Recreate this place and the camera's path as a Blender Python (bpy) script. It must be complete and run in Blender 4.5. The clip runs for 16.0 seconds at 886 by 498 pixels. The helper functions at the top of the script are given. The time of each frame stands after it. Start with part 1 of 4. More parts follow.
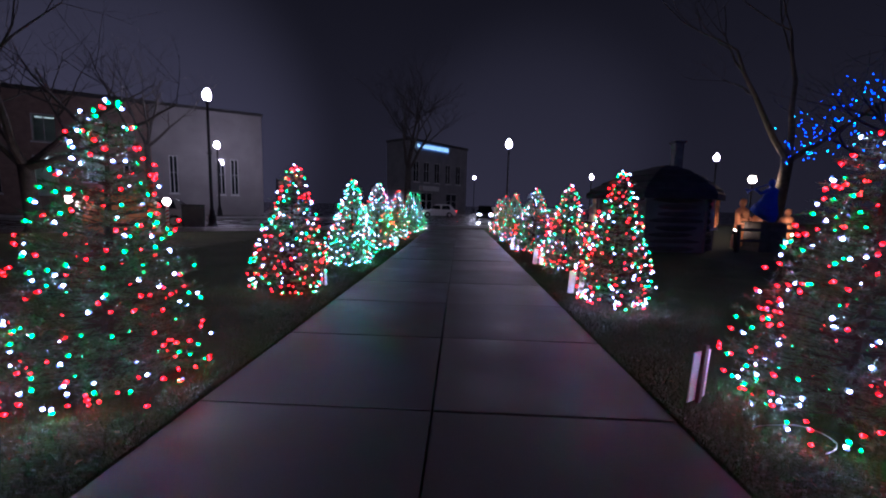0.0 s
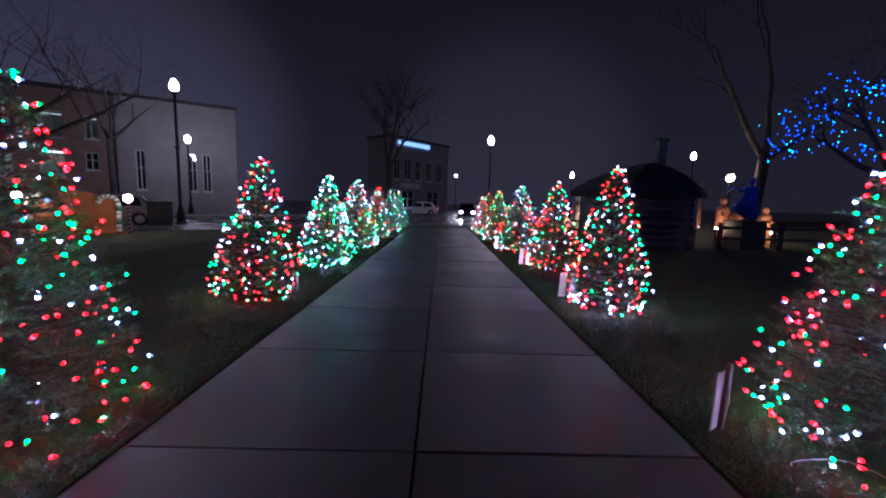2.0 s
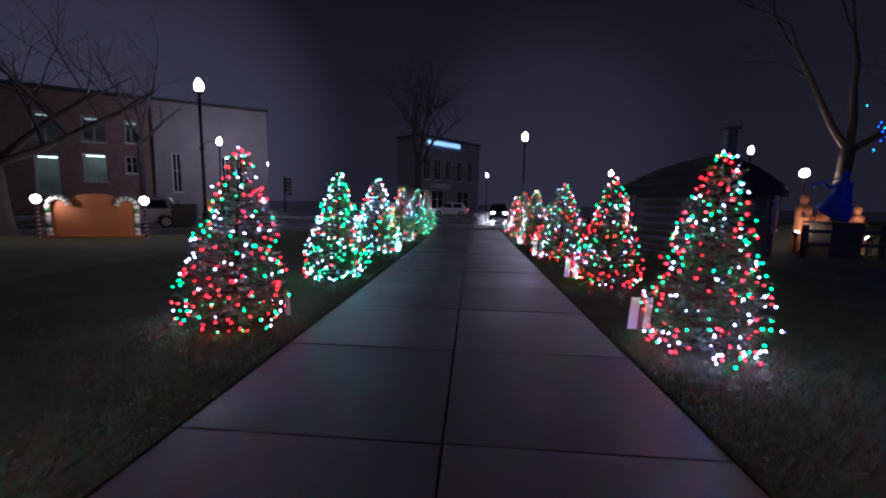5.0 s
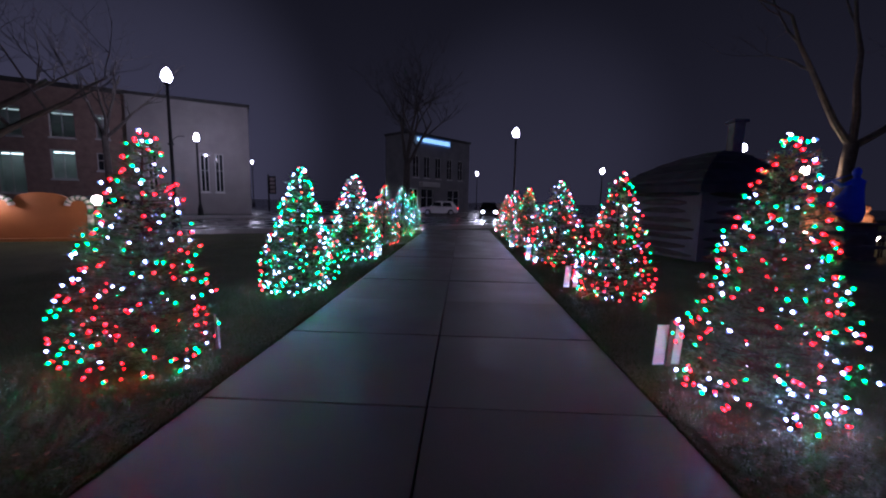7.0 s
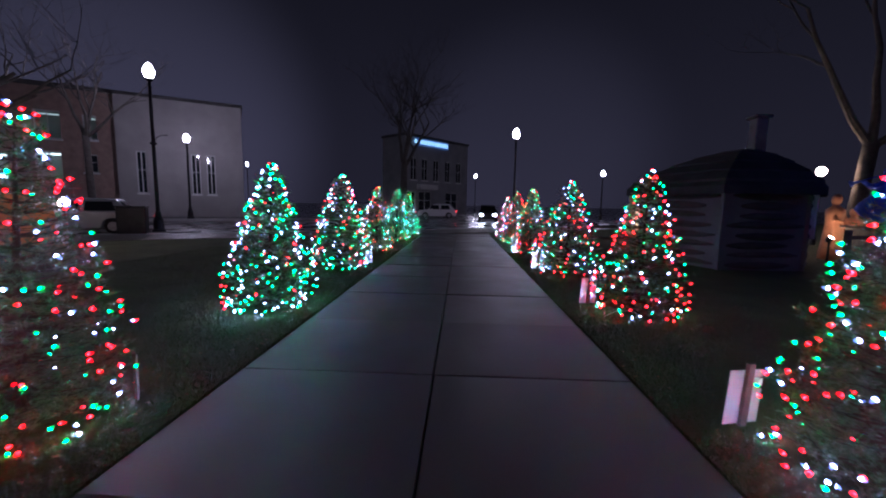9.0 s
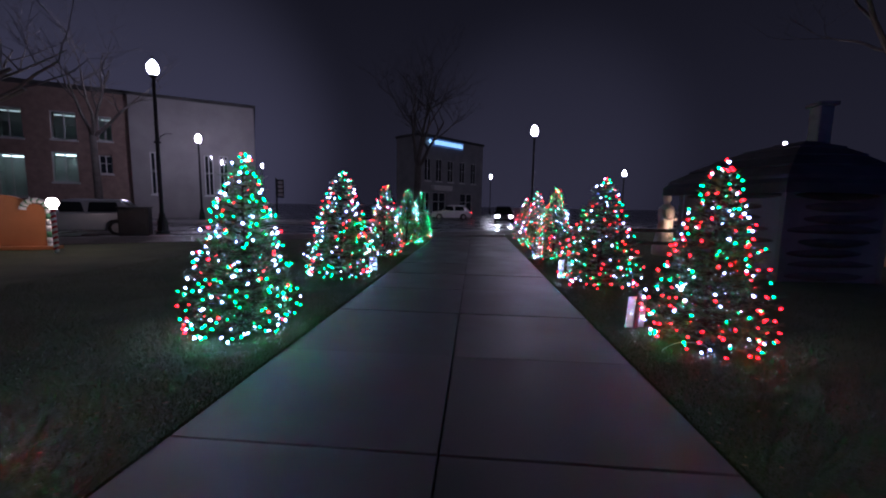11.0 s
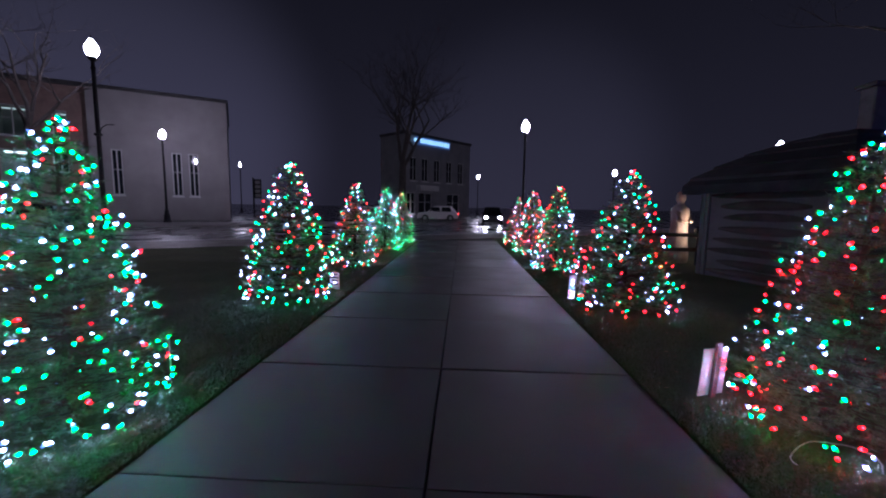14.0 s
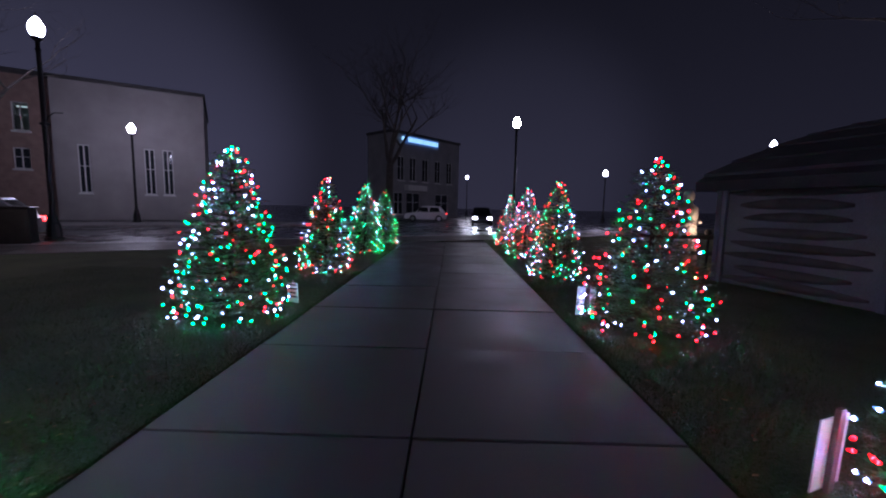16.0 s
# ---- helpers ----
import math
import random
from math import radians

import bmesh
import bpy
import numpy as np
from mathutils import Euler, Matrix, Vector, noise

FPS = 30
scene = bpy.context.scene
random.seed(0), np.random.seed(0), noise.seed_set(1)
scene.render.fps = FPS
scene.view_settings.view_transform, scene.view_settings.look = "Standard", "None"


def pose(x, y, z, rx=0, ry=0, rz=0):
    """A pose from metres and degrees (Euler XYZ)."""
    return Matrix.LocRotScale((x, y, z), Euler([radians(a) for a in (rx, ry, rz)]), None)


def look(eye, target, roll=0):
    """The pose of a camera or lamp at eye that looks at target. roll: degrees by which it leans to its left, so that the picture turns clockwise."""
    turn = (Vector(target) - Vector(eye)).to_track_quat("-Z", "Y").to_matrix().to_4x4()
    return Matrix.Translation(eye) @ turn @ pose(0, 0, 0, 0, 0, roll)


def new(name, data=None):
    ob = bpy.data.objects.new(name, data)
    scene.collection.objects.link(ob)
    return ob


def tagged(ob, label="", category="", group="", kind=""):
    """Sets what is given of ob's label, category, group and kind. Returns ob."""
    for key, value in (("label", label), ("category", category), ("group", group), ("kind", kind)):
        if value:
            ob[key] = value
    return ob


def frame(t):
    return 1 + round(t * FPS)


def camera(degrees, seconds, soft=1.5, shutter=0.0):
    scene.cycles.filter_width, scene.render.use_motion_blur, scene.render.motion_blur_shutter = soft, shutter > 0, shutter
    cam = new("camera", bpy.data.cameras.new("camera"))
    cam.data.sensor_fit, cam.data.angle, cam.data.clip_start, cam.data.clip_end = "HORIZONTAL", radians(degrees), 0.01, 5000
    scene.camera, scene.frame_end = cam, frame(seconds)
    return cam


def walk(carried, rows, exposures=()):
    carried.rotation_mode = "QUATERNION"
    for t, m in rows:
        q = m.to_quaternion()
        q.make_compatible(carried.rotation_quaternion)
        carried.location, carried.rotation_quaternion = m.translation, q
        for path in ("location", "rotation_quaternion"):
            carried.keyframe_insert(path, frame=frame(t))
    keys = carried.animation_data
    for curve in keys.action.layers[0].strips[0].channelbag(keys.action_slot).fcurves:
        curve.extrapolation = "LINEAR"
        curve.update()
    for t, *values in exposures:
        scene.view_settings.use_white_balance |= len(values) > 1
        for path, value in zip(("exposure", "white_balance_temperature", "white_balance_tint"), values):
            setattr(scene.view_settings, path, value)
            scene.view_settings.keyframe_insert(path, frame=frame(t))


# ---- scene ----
cam = camera(97.9, 16.0, soft=2.0, shutter=0.6)
PATH = [
    (0, (0.153, 1.303, 1.407), (0.072, 3.288, 1.182), 1.3),
    (0.5, (0.173, 1.363, 1.403), (0.109, 3.349, 1.176), 1.3),
    (1, (0.147, 1.462, 1.397), (0.12, 3.449, 1.171), 1.4),
    (1.5, (0.131, 1.613, 1.416), (0.129, 3.599, 1.177), 1.4),
    (2, (0.116, 1.767, 1.406), (0.131, 3.753, 1.171), 1.4),
    (2.5, (0.224, 1.981, 1.403), (0.175, 3.966, 1.166), 1.1),
    (3, (0.157, 2.212, 1.409), (0.058, 4.196, 1.172), 1.1),
    (3.5, (0.154, 2.446, 1.414), (-0.008, 4.425, 1.175), 1.1),
    (6, (0.127, 3.676, 1.418), (0.016, 5.659, 1.184), 1.1),
    (6.5, (0.184, 3.947, 1.42), (0.088, 5.931, 1.186), 1.1),
    (7, (0.217, 4.198, 1.445), (0.122, 6.181, 1.202), 1.0),
    (7.5, (0.139, 4.435, 1.43), (0.067, 6.42, 1.195), 1.1),
    (8, (0.056, 4.658, 1.429), (0.012, 6.644, 1.196), 1.2),
    (8.5, (0.132, 4.877, 1.406), (0.063, 6.864, 1.185), 1.0),
    (9, (0.196, 5.124, 1.433), (0.11, 7.109, 1.205), 1.0),
    (11.5, (0.153, 6.485, 1.422), (-0.014, 8.465, 1.2), 1.0),
    (12, (0.122, 6.809, 1.431), (-0.024, 8.791, 1.203), 1.0),
    (12.5, (0.131, 7.117, 1.44), (0.01, 9.1, 1.207), 1.1),
    (13, (0.176, 7.403, 1.439), (0.053, 9.386, 1.211), 0.9),
    (13.5, (0.138, 7.668, 1.459), (0.04, 9.652, 1.223), 1.0),
    (14, (0.16, 7.903, 1.435), (0.064, 9.888, 1.217), 0.9),
    (14.5, (0.223, 8.165, 1.448), (0.119, 10.15, 1.224), 0.9),
    (15, (0.212, 8.459, 1.437), (0.124, 10.444, 1.214), 0.8),
    (15.5, (0.221, 8.779, 1.428), (0.149, 10.765, 1.203), 0.8),
    (16, (0.211, 9.024, 1.377), (0.171, 11.012, 1.164), 1.1),
]
walk(cam, [(t, look(eye, target, roll)) for t, eye, target, roll in PATH], [(0, 0.18, 5800, 17), (16, 0.18, 5800, 17)])

# ---- world and light ----
world = bpy.data.worlds.new("night_haze")
scene.world = world
world.use_nodes = True
wn = world.node_tree.nodes
wl = world.node_tree.links
bg = wn["Background"]
tc = wn.new("ShaderNodeTexCoord")
sep = wn.new("ShaderNodeSeparateXYZ")
ramp = wn.new("ShaderNodeValToRGB")
wl.new(tc.outputs["Generated"], sep.inputs[0])
wl.new(sep.outputs["Z"], ramp.inputs[0])
ramp.color_ramp.elements[0].position = 0.0
ramp.color_ramp.elements[0].color = (0.0138, 0.0130, 0.0208, 1)
ramp.color_ramp.elements[1].position = 0.62
ramp.color_ramp.elements[1].color = (0.0044, 0.0043, 0.0068, 1)
mid = ramp.color_ramp.elements.new(0.14)
mid.color = (0.0124, 0.0118, 0.0190, 1)
high = ramp.color_ramp.elements.new(0.36)
high.color = (0.0084, 0.0081, 0.0129, 1)
# glow of the two street lamp groups, painted into the sky; darker over the park
total = None
for way, reach, gain in (((-0.66, 0.74, 0.14), 0.90, 2.1), ((0.16, 0.97, 0.12), 0.93, 0.8)):
    dot = wn.new("ShaderNodeVectorMath")
    dot.operation = "DOT_PRODUCT"
    wl.new(tc.outputs["Generated"], dot.inputs[0])
    dot.inputs[1].default_value = Vector(way).normalized()
    lamp_glow = wn.new("ShaderNodeMapRange")
    lamp_glow.interpolation_type = "SMOOTHERSTEP"
    lamp_glow.inputs["From Min"].default_value = reach
    lamp_glow.inputs["From Max"].default_value = 1.0
    lamp_glow.inputs["To Min"].default_value = 0.0
    lamp_glow.inputs["To Max"].default_value = gain
    wl.new(dot.outputs["Value"], lamp_glow.inputs["Value"])
    add = wn.new("ShaderNodeMath")
    add.operation = "ADD"
    add.inputs[1].default_value = 0.95
    wl.new(lamp_glow.outputs[0], add.inputs[0])
    if total:
        wl.new(total.outputs[0], add.inputs[1])
    total = add
wl.new(ramp.outputs[0], bg.inputs["Color"])
wl.new(total.outputs[0], bg.inputs["Strength"])

COVER_POWER = 4.0
DIODE_POWER = 120.0
LAMP_POWER = 190.0


# ---- materials ----
def mat(name):
    m = bpy.data.materials.new(name)
    m.use_nodes = True
    return m, m.node_tree.nodes, m.node_tree.links, m.node_tree.nodes["Principled BSDF"]


def surface(name, a, b, rough=0.7, scale=4.0, fine=60.0, bump=0.3, metal=0.0, rough2=None, island=False, per_object=False, spec=0.5, depth=0.02):
    """Two-colour noise surface with fine grain, bump and uneven gloss."""
    m, n, l, p = mat(name)
    co = n.new("ShaderNodeTexCoord")
    big = n.new("ShaderNodeTexNoise")
    big.inputs["Scale"].default_value = scale
    big.inputs["Detail"].default_value = 5
    small = n.new("ShaderNodeTexNoise")
    small.inputs["Scale"].default_value = fine
    small.inputs["Detail"].default_value = 4
    place = co.outputs["Object"]
    if per_object:
        spread = n.new("ShaderNodeMath")
        spread.operation = "MULTIPLY"
        l.new(n.new("ShaderNodeObjectInfo").outputs["Random"], spread.inputs[0])
        spread.inputs[1].default_value = 90.0
        moved = n.new("ShaderNodeVectorMath")
        moved.operation = "ADD"
        l.new(place, moved.inputs[0])
        l.new(spread.outputs[0], moved.inputs[1])
        place = moved.outputs[0]
    l.new(place, big.inputs["Vector"])
    l.new(place, small.inputs["Vector"])
    mixf = n.new("ShaderNodeMath")
    mixf.operation = "MULTIPLY_ADD"
    l.new(small.outputs["Fac"], mixf.inputs[0])
    mixf.inputs[1].default_value = 0.45
    sub = n.new("ShaderNodeMath")
    sub.operation = "SUBTRACT"
    l.new(big.outputs["Fac"], sub.inputs[0])
    sub.inputs[1].default_value = 0.22
    l.new(sub.outputs[0], mixf.inputs[2])
    last = mixf.outputs[0]
    if island or per_object:
        src = n.new("ShaderNodeNewGeometry").outputs["Random Per Island"] if island else n.new("ShaderNodeObjectInfo").outputs["Random"]
        ad = n.new("ShaderNodeMath")
        ad.operation = "MULTIPLY_ADD"
        l.new(src, ad.inputs[0])
        ad.inputs[1].default_value = 0.5
        l.new(last, ad.inputs[2])
        ad2 = n.new("ShaderNodeMath")
        ad2.operation = "SUBTRACT"
        l.new(ad.outputs[0], ad2.inputs[0])
        ad2.inputs[1].default_value = 0.25
        last = ad2.outputs[0]
    cr = n.new("ShaderNodeValToRGB")
    cr.color_ramp.elements[0].position = 0.25
    cr.color_ramp.elements[0].color = (*a, 1)
    cr.color_ramp.elements[1].position = 0.75
    cr.color_ramp.elements[1].color = (*b, 1)
    l.new(last, cr.inputs[0])
    l.new(cr.outputs[0], p.inputs["Base Color"])
    mr = n.new("ShaderNodeMapRange")
    mr.inputs["From Min"].default_value = 0.3
    mr.inputs["From Max"].default_value = 0.7
    mr.inputs["To Min"].default_value = rough
    mr.inputs["To Max"].default_value = rough if rough2 is None else rough2
    l.new(big.outputs["Fac"], mr.inputs["Value"])
    l.new(mr.outputs[0], p.inputs["Roughness"])
    p.inputs["Metallic"].default_value = metal
    p.inputs["Specular IOR Level"].default_value = spec
    if bump:
        bp = n.new("ShaderNodeBump")
        bp.inputs["Strength"].default_value = bump
        bp.inputs["Distance"].default_value = depth
        l.new(small.outputs["Fac"], bp.inputs["Height"])
        l.new(bp.outputs[0], p.inputs["Normal"])
    return m


def glow(name, colour, power, base=(0.6, 0.6, 0.6)):
    m, n, l, p = mat(name)
    p.inputs["Base Color"].default_value = (*base, 1)
    p.inputs["Emission Color"].default_value = (*colour, 1)
    p.inputs["Emission Strength"].default_value = power
    p.inputs["Roughness"].default_value = 0.3
    return m


def glass(name, tint=(0.02, 0.025, 0.03), rough=0.05):
    m, n, l, p = mat(name)
    p.inputs["Base Color"].default_value = (*tint, 1)
    p.inputs["Roughness"].default_value = rough
    p.inputs["Specular IOR Level"].default_value = 0.8
    return m


def clear_glass(name):
    m, n, l, p = mat(name)
    p.inputs["Base Color"].default_value = (0.9, 0.95, 0.95, 1)
    p.inputs["Transmission Weight"].default_value = 1.0
    p.inputs["Roughness"].default_value = 0.02
    p.inputs["IOR"].default_value = 1.1
    return m


M_CONCRETE = surface("wet_concrete", (0.061, 0.047, 0.041), (0.112, 0.088, 0.078), 0.40, 1.3, 130, 0.22, rough2=0.64, per_object=True, spec=0.38, depth=0.004)
M_JOINT = surface("joint_dirt", (0.022, 0.019, 0.017), (0.045, 0.038, 0.034), 0.9, 8, 90, 0.3)
M_GRASS_SOIL = surface("lawn_soil", (0.045, 0.056, 0.020), (0.088, 0.098, 0.038), 0.95, 1.2, 45, 0.8, depth=0.03)
M_BLADE = surface("grass_blade", (0.050, 0.078, 0.020), (0.105, 0.125, 0.050), 0.7, 0.8, 20, 0, island=True, spec=0.2)
M_LEAF = surface("fallen_leaf", (0.10, 0.055, 0.02), (0.24, 0.15, 0.06), 0.75, 6, 40, 0.2, island=True)
M_ASPHALT = surface("wet_asphalt", (0.035, 0.035, 0.037), (0.065, 0.064, 0.066), 0.13, 0.7, 90, 0.25, rough2=0.42, depth=0.006)
M_KERB = surface("kerb_concrete", (0.24, 0.235, 0.23), (0.40, 0.39, 0.38), 0.45, 1.5, 80, 0.3, per_object=True, depth=0.006)
M_VERGE = surface("verge_paving", (0.06, 0.05, 0.045), (0.12, 0.10, 0.09), 0.5, 2, 50, 0.4)
M_NEEDLE = surface("fir_needle", (0.07, 0.115, 0.05), (0.17, 0.225, 0.115), 0.40, 3, 30, 0, island=True)
M_TWIG = surface("fir_bark", (0.06, 0.04, 0.028), (0.13, 0.09, 0.06), 0.9, 12, 90, 0.5)
M_BARK = surface("tree_bark", (0.06, 0.052, 0.047), (0.13, 0.115, 0.105), 0.85, 5, 40, 0.8, depth=0.05)
M_WIRE = surface("green_wire", (0.012, 0.03, 0.016), (0.02, 0.045, 0.022), 0.5, 20, 80, 0)
M_CORD = surface("pale_cord", (0.45, 0.45, 0.43), (0.6, 0.6, 0.58), 0.5, 20, 80, 0)
M_SOCKET = surface("socket_plastic", (0.012, 0.03, 0.016), (0.02, 0.05, 0.025), 0.45, 20, 80, 0)
M_RED = glow("red_bulb_cover", (1.0, 0.0010, 0.0035), COVER_POWER * 0.8, (0.5, 0.02, 0.02))
M_GREEN = glow("green_bulb_cover", (0.0005, 0.30, 0.045), COVER_POWER, (0.02, 0.4, 0.1))
M_WHITE = glow("white_bulb_cover", (0.12, 0.24, 0.85), COVER_POWER * 0.5, (0.6, 0.6, 0.6))
M_RED_HOT = glow("red_diode", (1.0, 0.0035, 0.005), DIODE_POWER * 1.1, (0.5, 0.02, 0.02))
M_GREEN_HOT = glow("green_diode", (0.004, 0.90, 0.17), DIODE_POWER, (0.02, 0.4, 0.1))
M_WHITE_HOT = glow("white_diode", (0.31, 0.39, 1.0), DIODE_POWER * 4.2, (0.6, 0.6, 0.6))
M_BLUE = glow("blue_bulb", (0.004, 0.035, 1.0), 45.0, (0.02, 0.05, 0.5))
M_CYAN = glow("cyan_bulb", (0.01, 0.4, 0.8), 30.0, (0.02, 0.3, 0.5))
M_GLOBE = glow("lamp_globe", (0.88, 0.80, 1.0), LAMP_POWER, (0.8, 0.8, 0.8))
M_GLOBE_FAR = glow("far_lamp_globe", (0.90, 0.87, 1.0), LAMP_POWER, (0.8, 0.8, 0.8))
M_WARM = glow("warm_lamp", (1.0, 0.70, 0.50), 160.0, (0.8, 0.8, 0.8))
M_FLOOD = glow("floodlight_lens", (1.0, 0.72, 0.52), 170.0, (0.8, 0.8, 0.8))
M_TUBE_DIM = glow("dim_tube", (0.80, 1.0, 0.97), 0.5, (0.8, 0.8, 0.8))
M_BALL = glow("ball_lamp", (1.0, 0.78, 0.70), 45.0, (0.8, 0.8, 0.8))
M_HEAD = glow("headlight_lens", (0.85, 0.93, 1.0), 220.0, (0.8, 0.8, 0.8))
M_TAIL = glow("tail_lens", (1.0, 0.03, 0.03), 14.0, (0.4, 0.02, 0.02))
M_TUBE = glow("fluorescent_tube", (0.80, 1.0, 0.97), 3.2, (0.8, 0.8, 0.8))
M_SIGN = glow("sign_letters", (0.35, 0.68, 1.0), 1.15, (0.5, 0.6, 0.7))
M_SIGN_BACK = glow("sign_cabinet_face", (0.08, 0.22, 0.60), 0.30, (0.1, 0.15, 0.3))
M_IRON = surface("dark_painted_iron", (0.012, 0.012, 0.014), (0.03, 0.03, 0.033), 0.35, 4, 60, 0.15, metal=0.3)
M_CARD = surface("white_placard", (0.72, 0.72, 0.72), (0.84, 0.84, 0.83), 0.55, 5, 50, 0.05)
M_INK = surface("dark_print", (0.03, 0.03, 0.03), (0.05, 0.05, 0.05), 0.6, 5, 50, 0)
M_STAKE = surface("red_stake", (0.12, 0.07, 0.055), (0.19, 0.12, 0.10), 0.7, 9, 60, 0.2)
M_LOG = surface("dark_log", (0.035, 0.028, 0.024), (0.085, 0.068, 0.058), 0.75, 3, 45, 0.5, per_object=True)
M_CHINK = surface("pale_chinking", (0.085, 0.080, 0.082), (0.20, 0.185, 0.19), 0.9, 0.9, 60, 0.4)
M_SHINGLE = surface("roof_shingle", (0.020, 0.020, 0.022), (0.055, 0.053, 0.055), 0.85, 2, 40, 0.5, per_object=True)
M_STONE = surface("chimney_stone", (0.08, 0.075, 0.075), (0.19, 0.18, 0.175), 0.9, 4, 40, 0.5, per_object=True)
M_WOOD = surface("weathered_wood", (0.07, 0.055, 0.045), (0.16, 0.13, 0.10), 0.8, 4, 60, 0.4)
M_GINGER = surface("ginger_board", (0.42, 0.15, 0.055), (0.56, 0.21, 0.08), 0.55, 1.6, 50, 0.1)
M_STRIPE_W = surface("candy_white", (0.66, 0.64, 0.62), (0.80, 0.78, 0.76), 0.4, 5, 50, 0.05)
M_STRIPE_R = surface("candy_red", (0.45, 0.03, 0.04), (0.60, 0.05, 0.06), 0.4, 5, 50, 0.05)
M_STRIPE_G = surface("candy_green", (0.05, 0.16, 0.08), (0.08, 0.24, 0.12), 0.4, 5, 50, 0.05)
M_BRICK = surface("dark_brick", (0.22, 0.15, 0.13), (0.36, 0.25, 0.21), 0.85, 2, 30, 0.4)
M_PALE = surface("pale_stucco", (0.26, 0.245, 0.245), (0.36, 0.34, 0.34), 0.9, 0.6, 30, 0.3)
M_FACADE = surface("grey_facade", (0.20, 0.205, 0.22), (0.30, 0.30, 0.315), 0.85, 0.7, 30, 0.3)
M_TRIM = surface("pale_trim", (0.5, 0.5, 0.5), (0.68, 0.67, 0.66), 0.6, 2, 40, 0.2)
M_PANE = glass("dark_pane")
M_CLEAR = clear_glass("clear_pane")
M_ROOM = surface("room_wall", (0.50, 0.55, 0.53), (0.66, 0.70, 0.68), 0.9, 1, 20, 0.1)
M_ROOF = surface("flat_roof", (0.04, 0.04, 0.04), (0.08, 0.08, 0.08), 0.9, 2, 30, 0.3)
M_STATUE_BLUE = surface("blue_drape", (0.01, 0.05, 0.50), (0.03, 0.12, 0.75), 0.45, 3, 30, 0.3)
M_STATUE_TAN = surface("tan_plaster", (0.30, 0.24, 0.19), (0.44, 0.36, 0.30), 0.6, 4, 40, 0.2)
M_STATUE_ORANGE = surface("orange_plaster", (0.45, 0.17, 0.08), (0.60, 0.26, 0.12), 0.6, 4, 40, 0.2)
M_CAR_WHITE = surface("white_car_paint", (0.70, 0.70, 0.72), (0.80, 0.80, 0.82), 0.2, 1, 30, 0)
M_CAR_SILVER = surface("silver_car_paint", (0.36, 0.37, 0.39), (0.48, 0.49, 0.51), 0.25, 1, 30, 0, metal=0.5)
M_CAR_DARK = surface("dark_car_paint", (0.015, 0.015, 0.018), (0.03, 0.03, 0.035), 0.2, 1, 30, 0, metal=0.3)
M_TYRE = surface("tyre_rubber", (0.012, 0.012, 0.012), (0.03, 0.03, 0.03), 0.85, 9, 50, 0.3)
M_RIM = surface("alloy_rim", (0.35, 0.35, 0.36), (0.5, 0.5, 0.51), 0.3, 9, 50, 0, metal=0.8)


# ---- mesh helpers ----
def part(name, bm, material, parent=None, label="", smooth=False):
    me = bpy.data.meshes.new(name)
    bm.to_mesh(me)
    bm.free()
    me.materials.append(material)
    if smooth:
        for f in me.polygons:
            f.use_smooth = True
    ob = new(name, me)
    if parent:
        ob.parent = parent
    if label:
        tagged(ob, label)
    return ob


def raw(name, verts, faces, material, parent=None, smooth=False):
    me = bpy.data.meshes.new(name)
    me.from_pydata(verts, [], faces)
    me.materials.append(material)
    if smooth:
        for f in me.polygons:
            f.use_smooth = True
    ob = new(name, me)
    if parent:
        ob.parent = parent
    return ob


def share(name, me, parent, m):
    ob = new(name, me)
    ob.parent = parent
    ob.matrix_basis = m
    return ob


def box(bm, x0, y0, z0, x1, y1, z1, bevel=0.0, m=None):
    r = bmesh.ops.create_cube(bm, size=1.0)
    vs = r["verts"]
    for v in vs:
        v.co = Vector(((v.co.x + 0.5) * (x1 - x0) + x0, (v.co.y + 0.5) * (y1 - y0) + y0, (v.co.z + 0.5) * (z1 - z0) + z0))
    if bevel:
        es = list({e for v in vs for e in v.link_edges})
        res = bmesh.ops.bevel(bm, geom=es, offset=bevel, segments=1, affect="EDGES")
        vs = list({v for f in res["faces"] for v in f.verts} | {v for v in vs if v.is_valid})
    if m is not None:
        bmesh.ops.transform(bm, matrix=m, verts=[v for v in vs if v.is_valid])
    return vs


def bbox(*a, **k):
    bm = bmesh.new()
    box(bm, *a, **k)
    return bm


def lathe(bm, profile, seg=16, m=None):
    """Turns a profile of (radius, height) pairs about the z axis."""
    rings = []
    for r, z in profile:
        rings.append([bm.verts.new((r * math.cos(2 * math.pi * i / seg), r * math.sin(2 * math.pi * i / seg), z)) for i in range(seg)])
    for a, b in zip(rings, rings[1:]):
        for i in range(seg):
            bm.faces.new((a[i], a[(i + 1) % seg], b[(i + 1) % seg], b[i]))
    bm.faces.new(rings[0][::-1])
    bm.faces.new(rings[-1])
    if m is not None:
        bmesh.ops.transform(bm, matrix=m, verts=[v for r in rings for v in r])


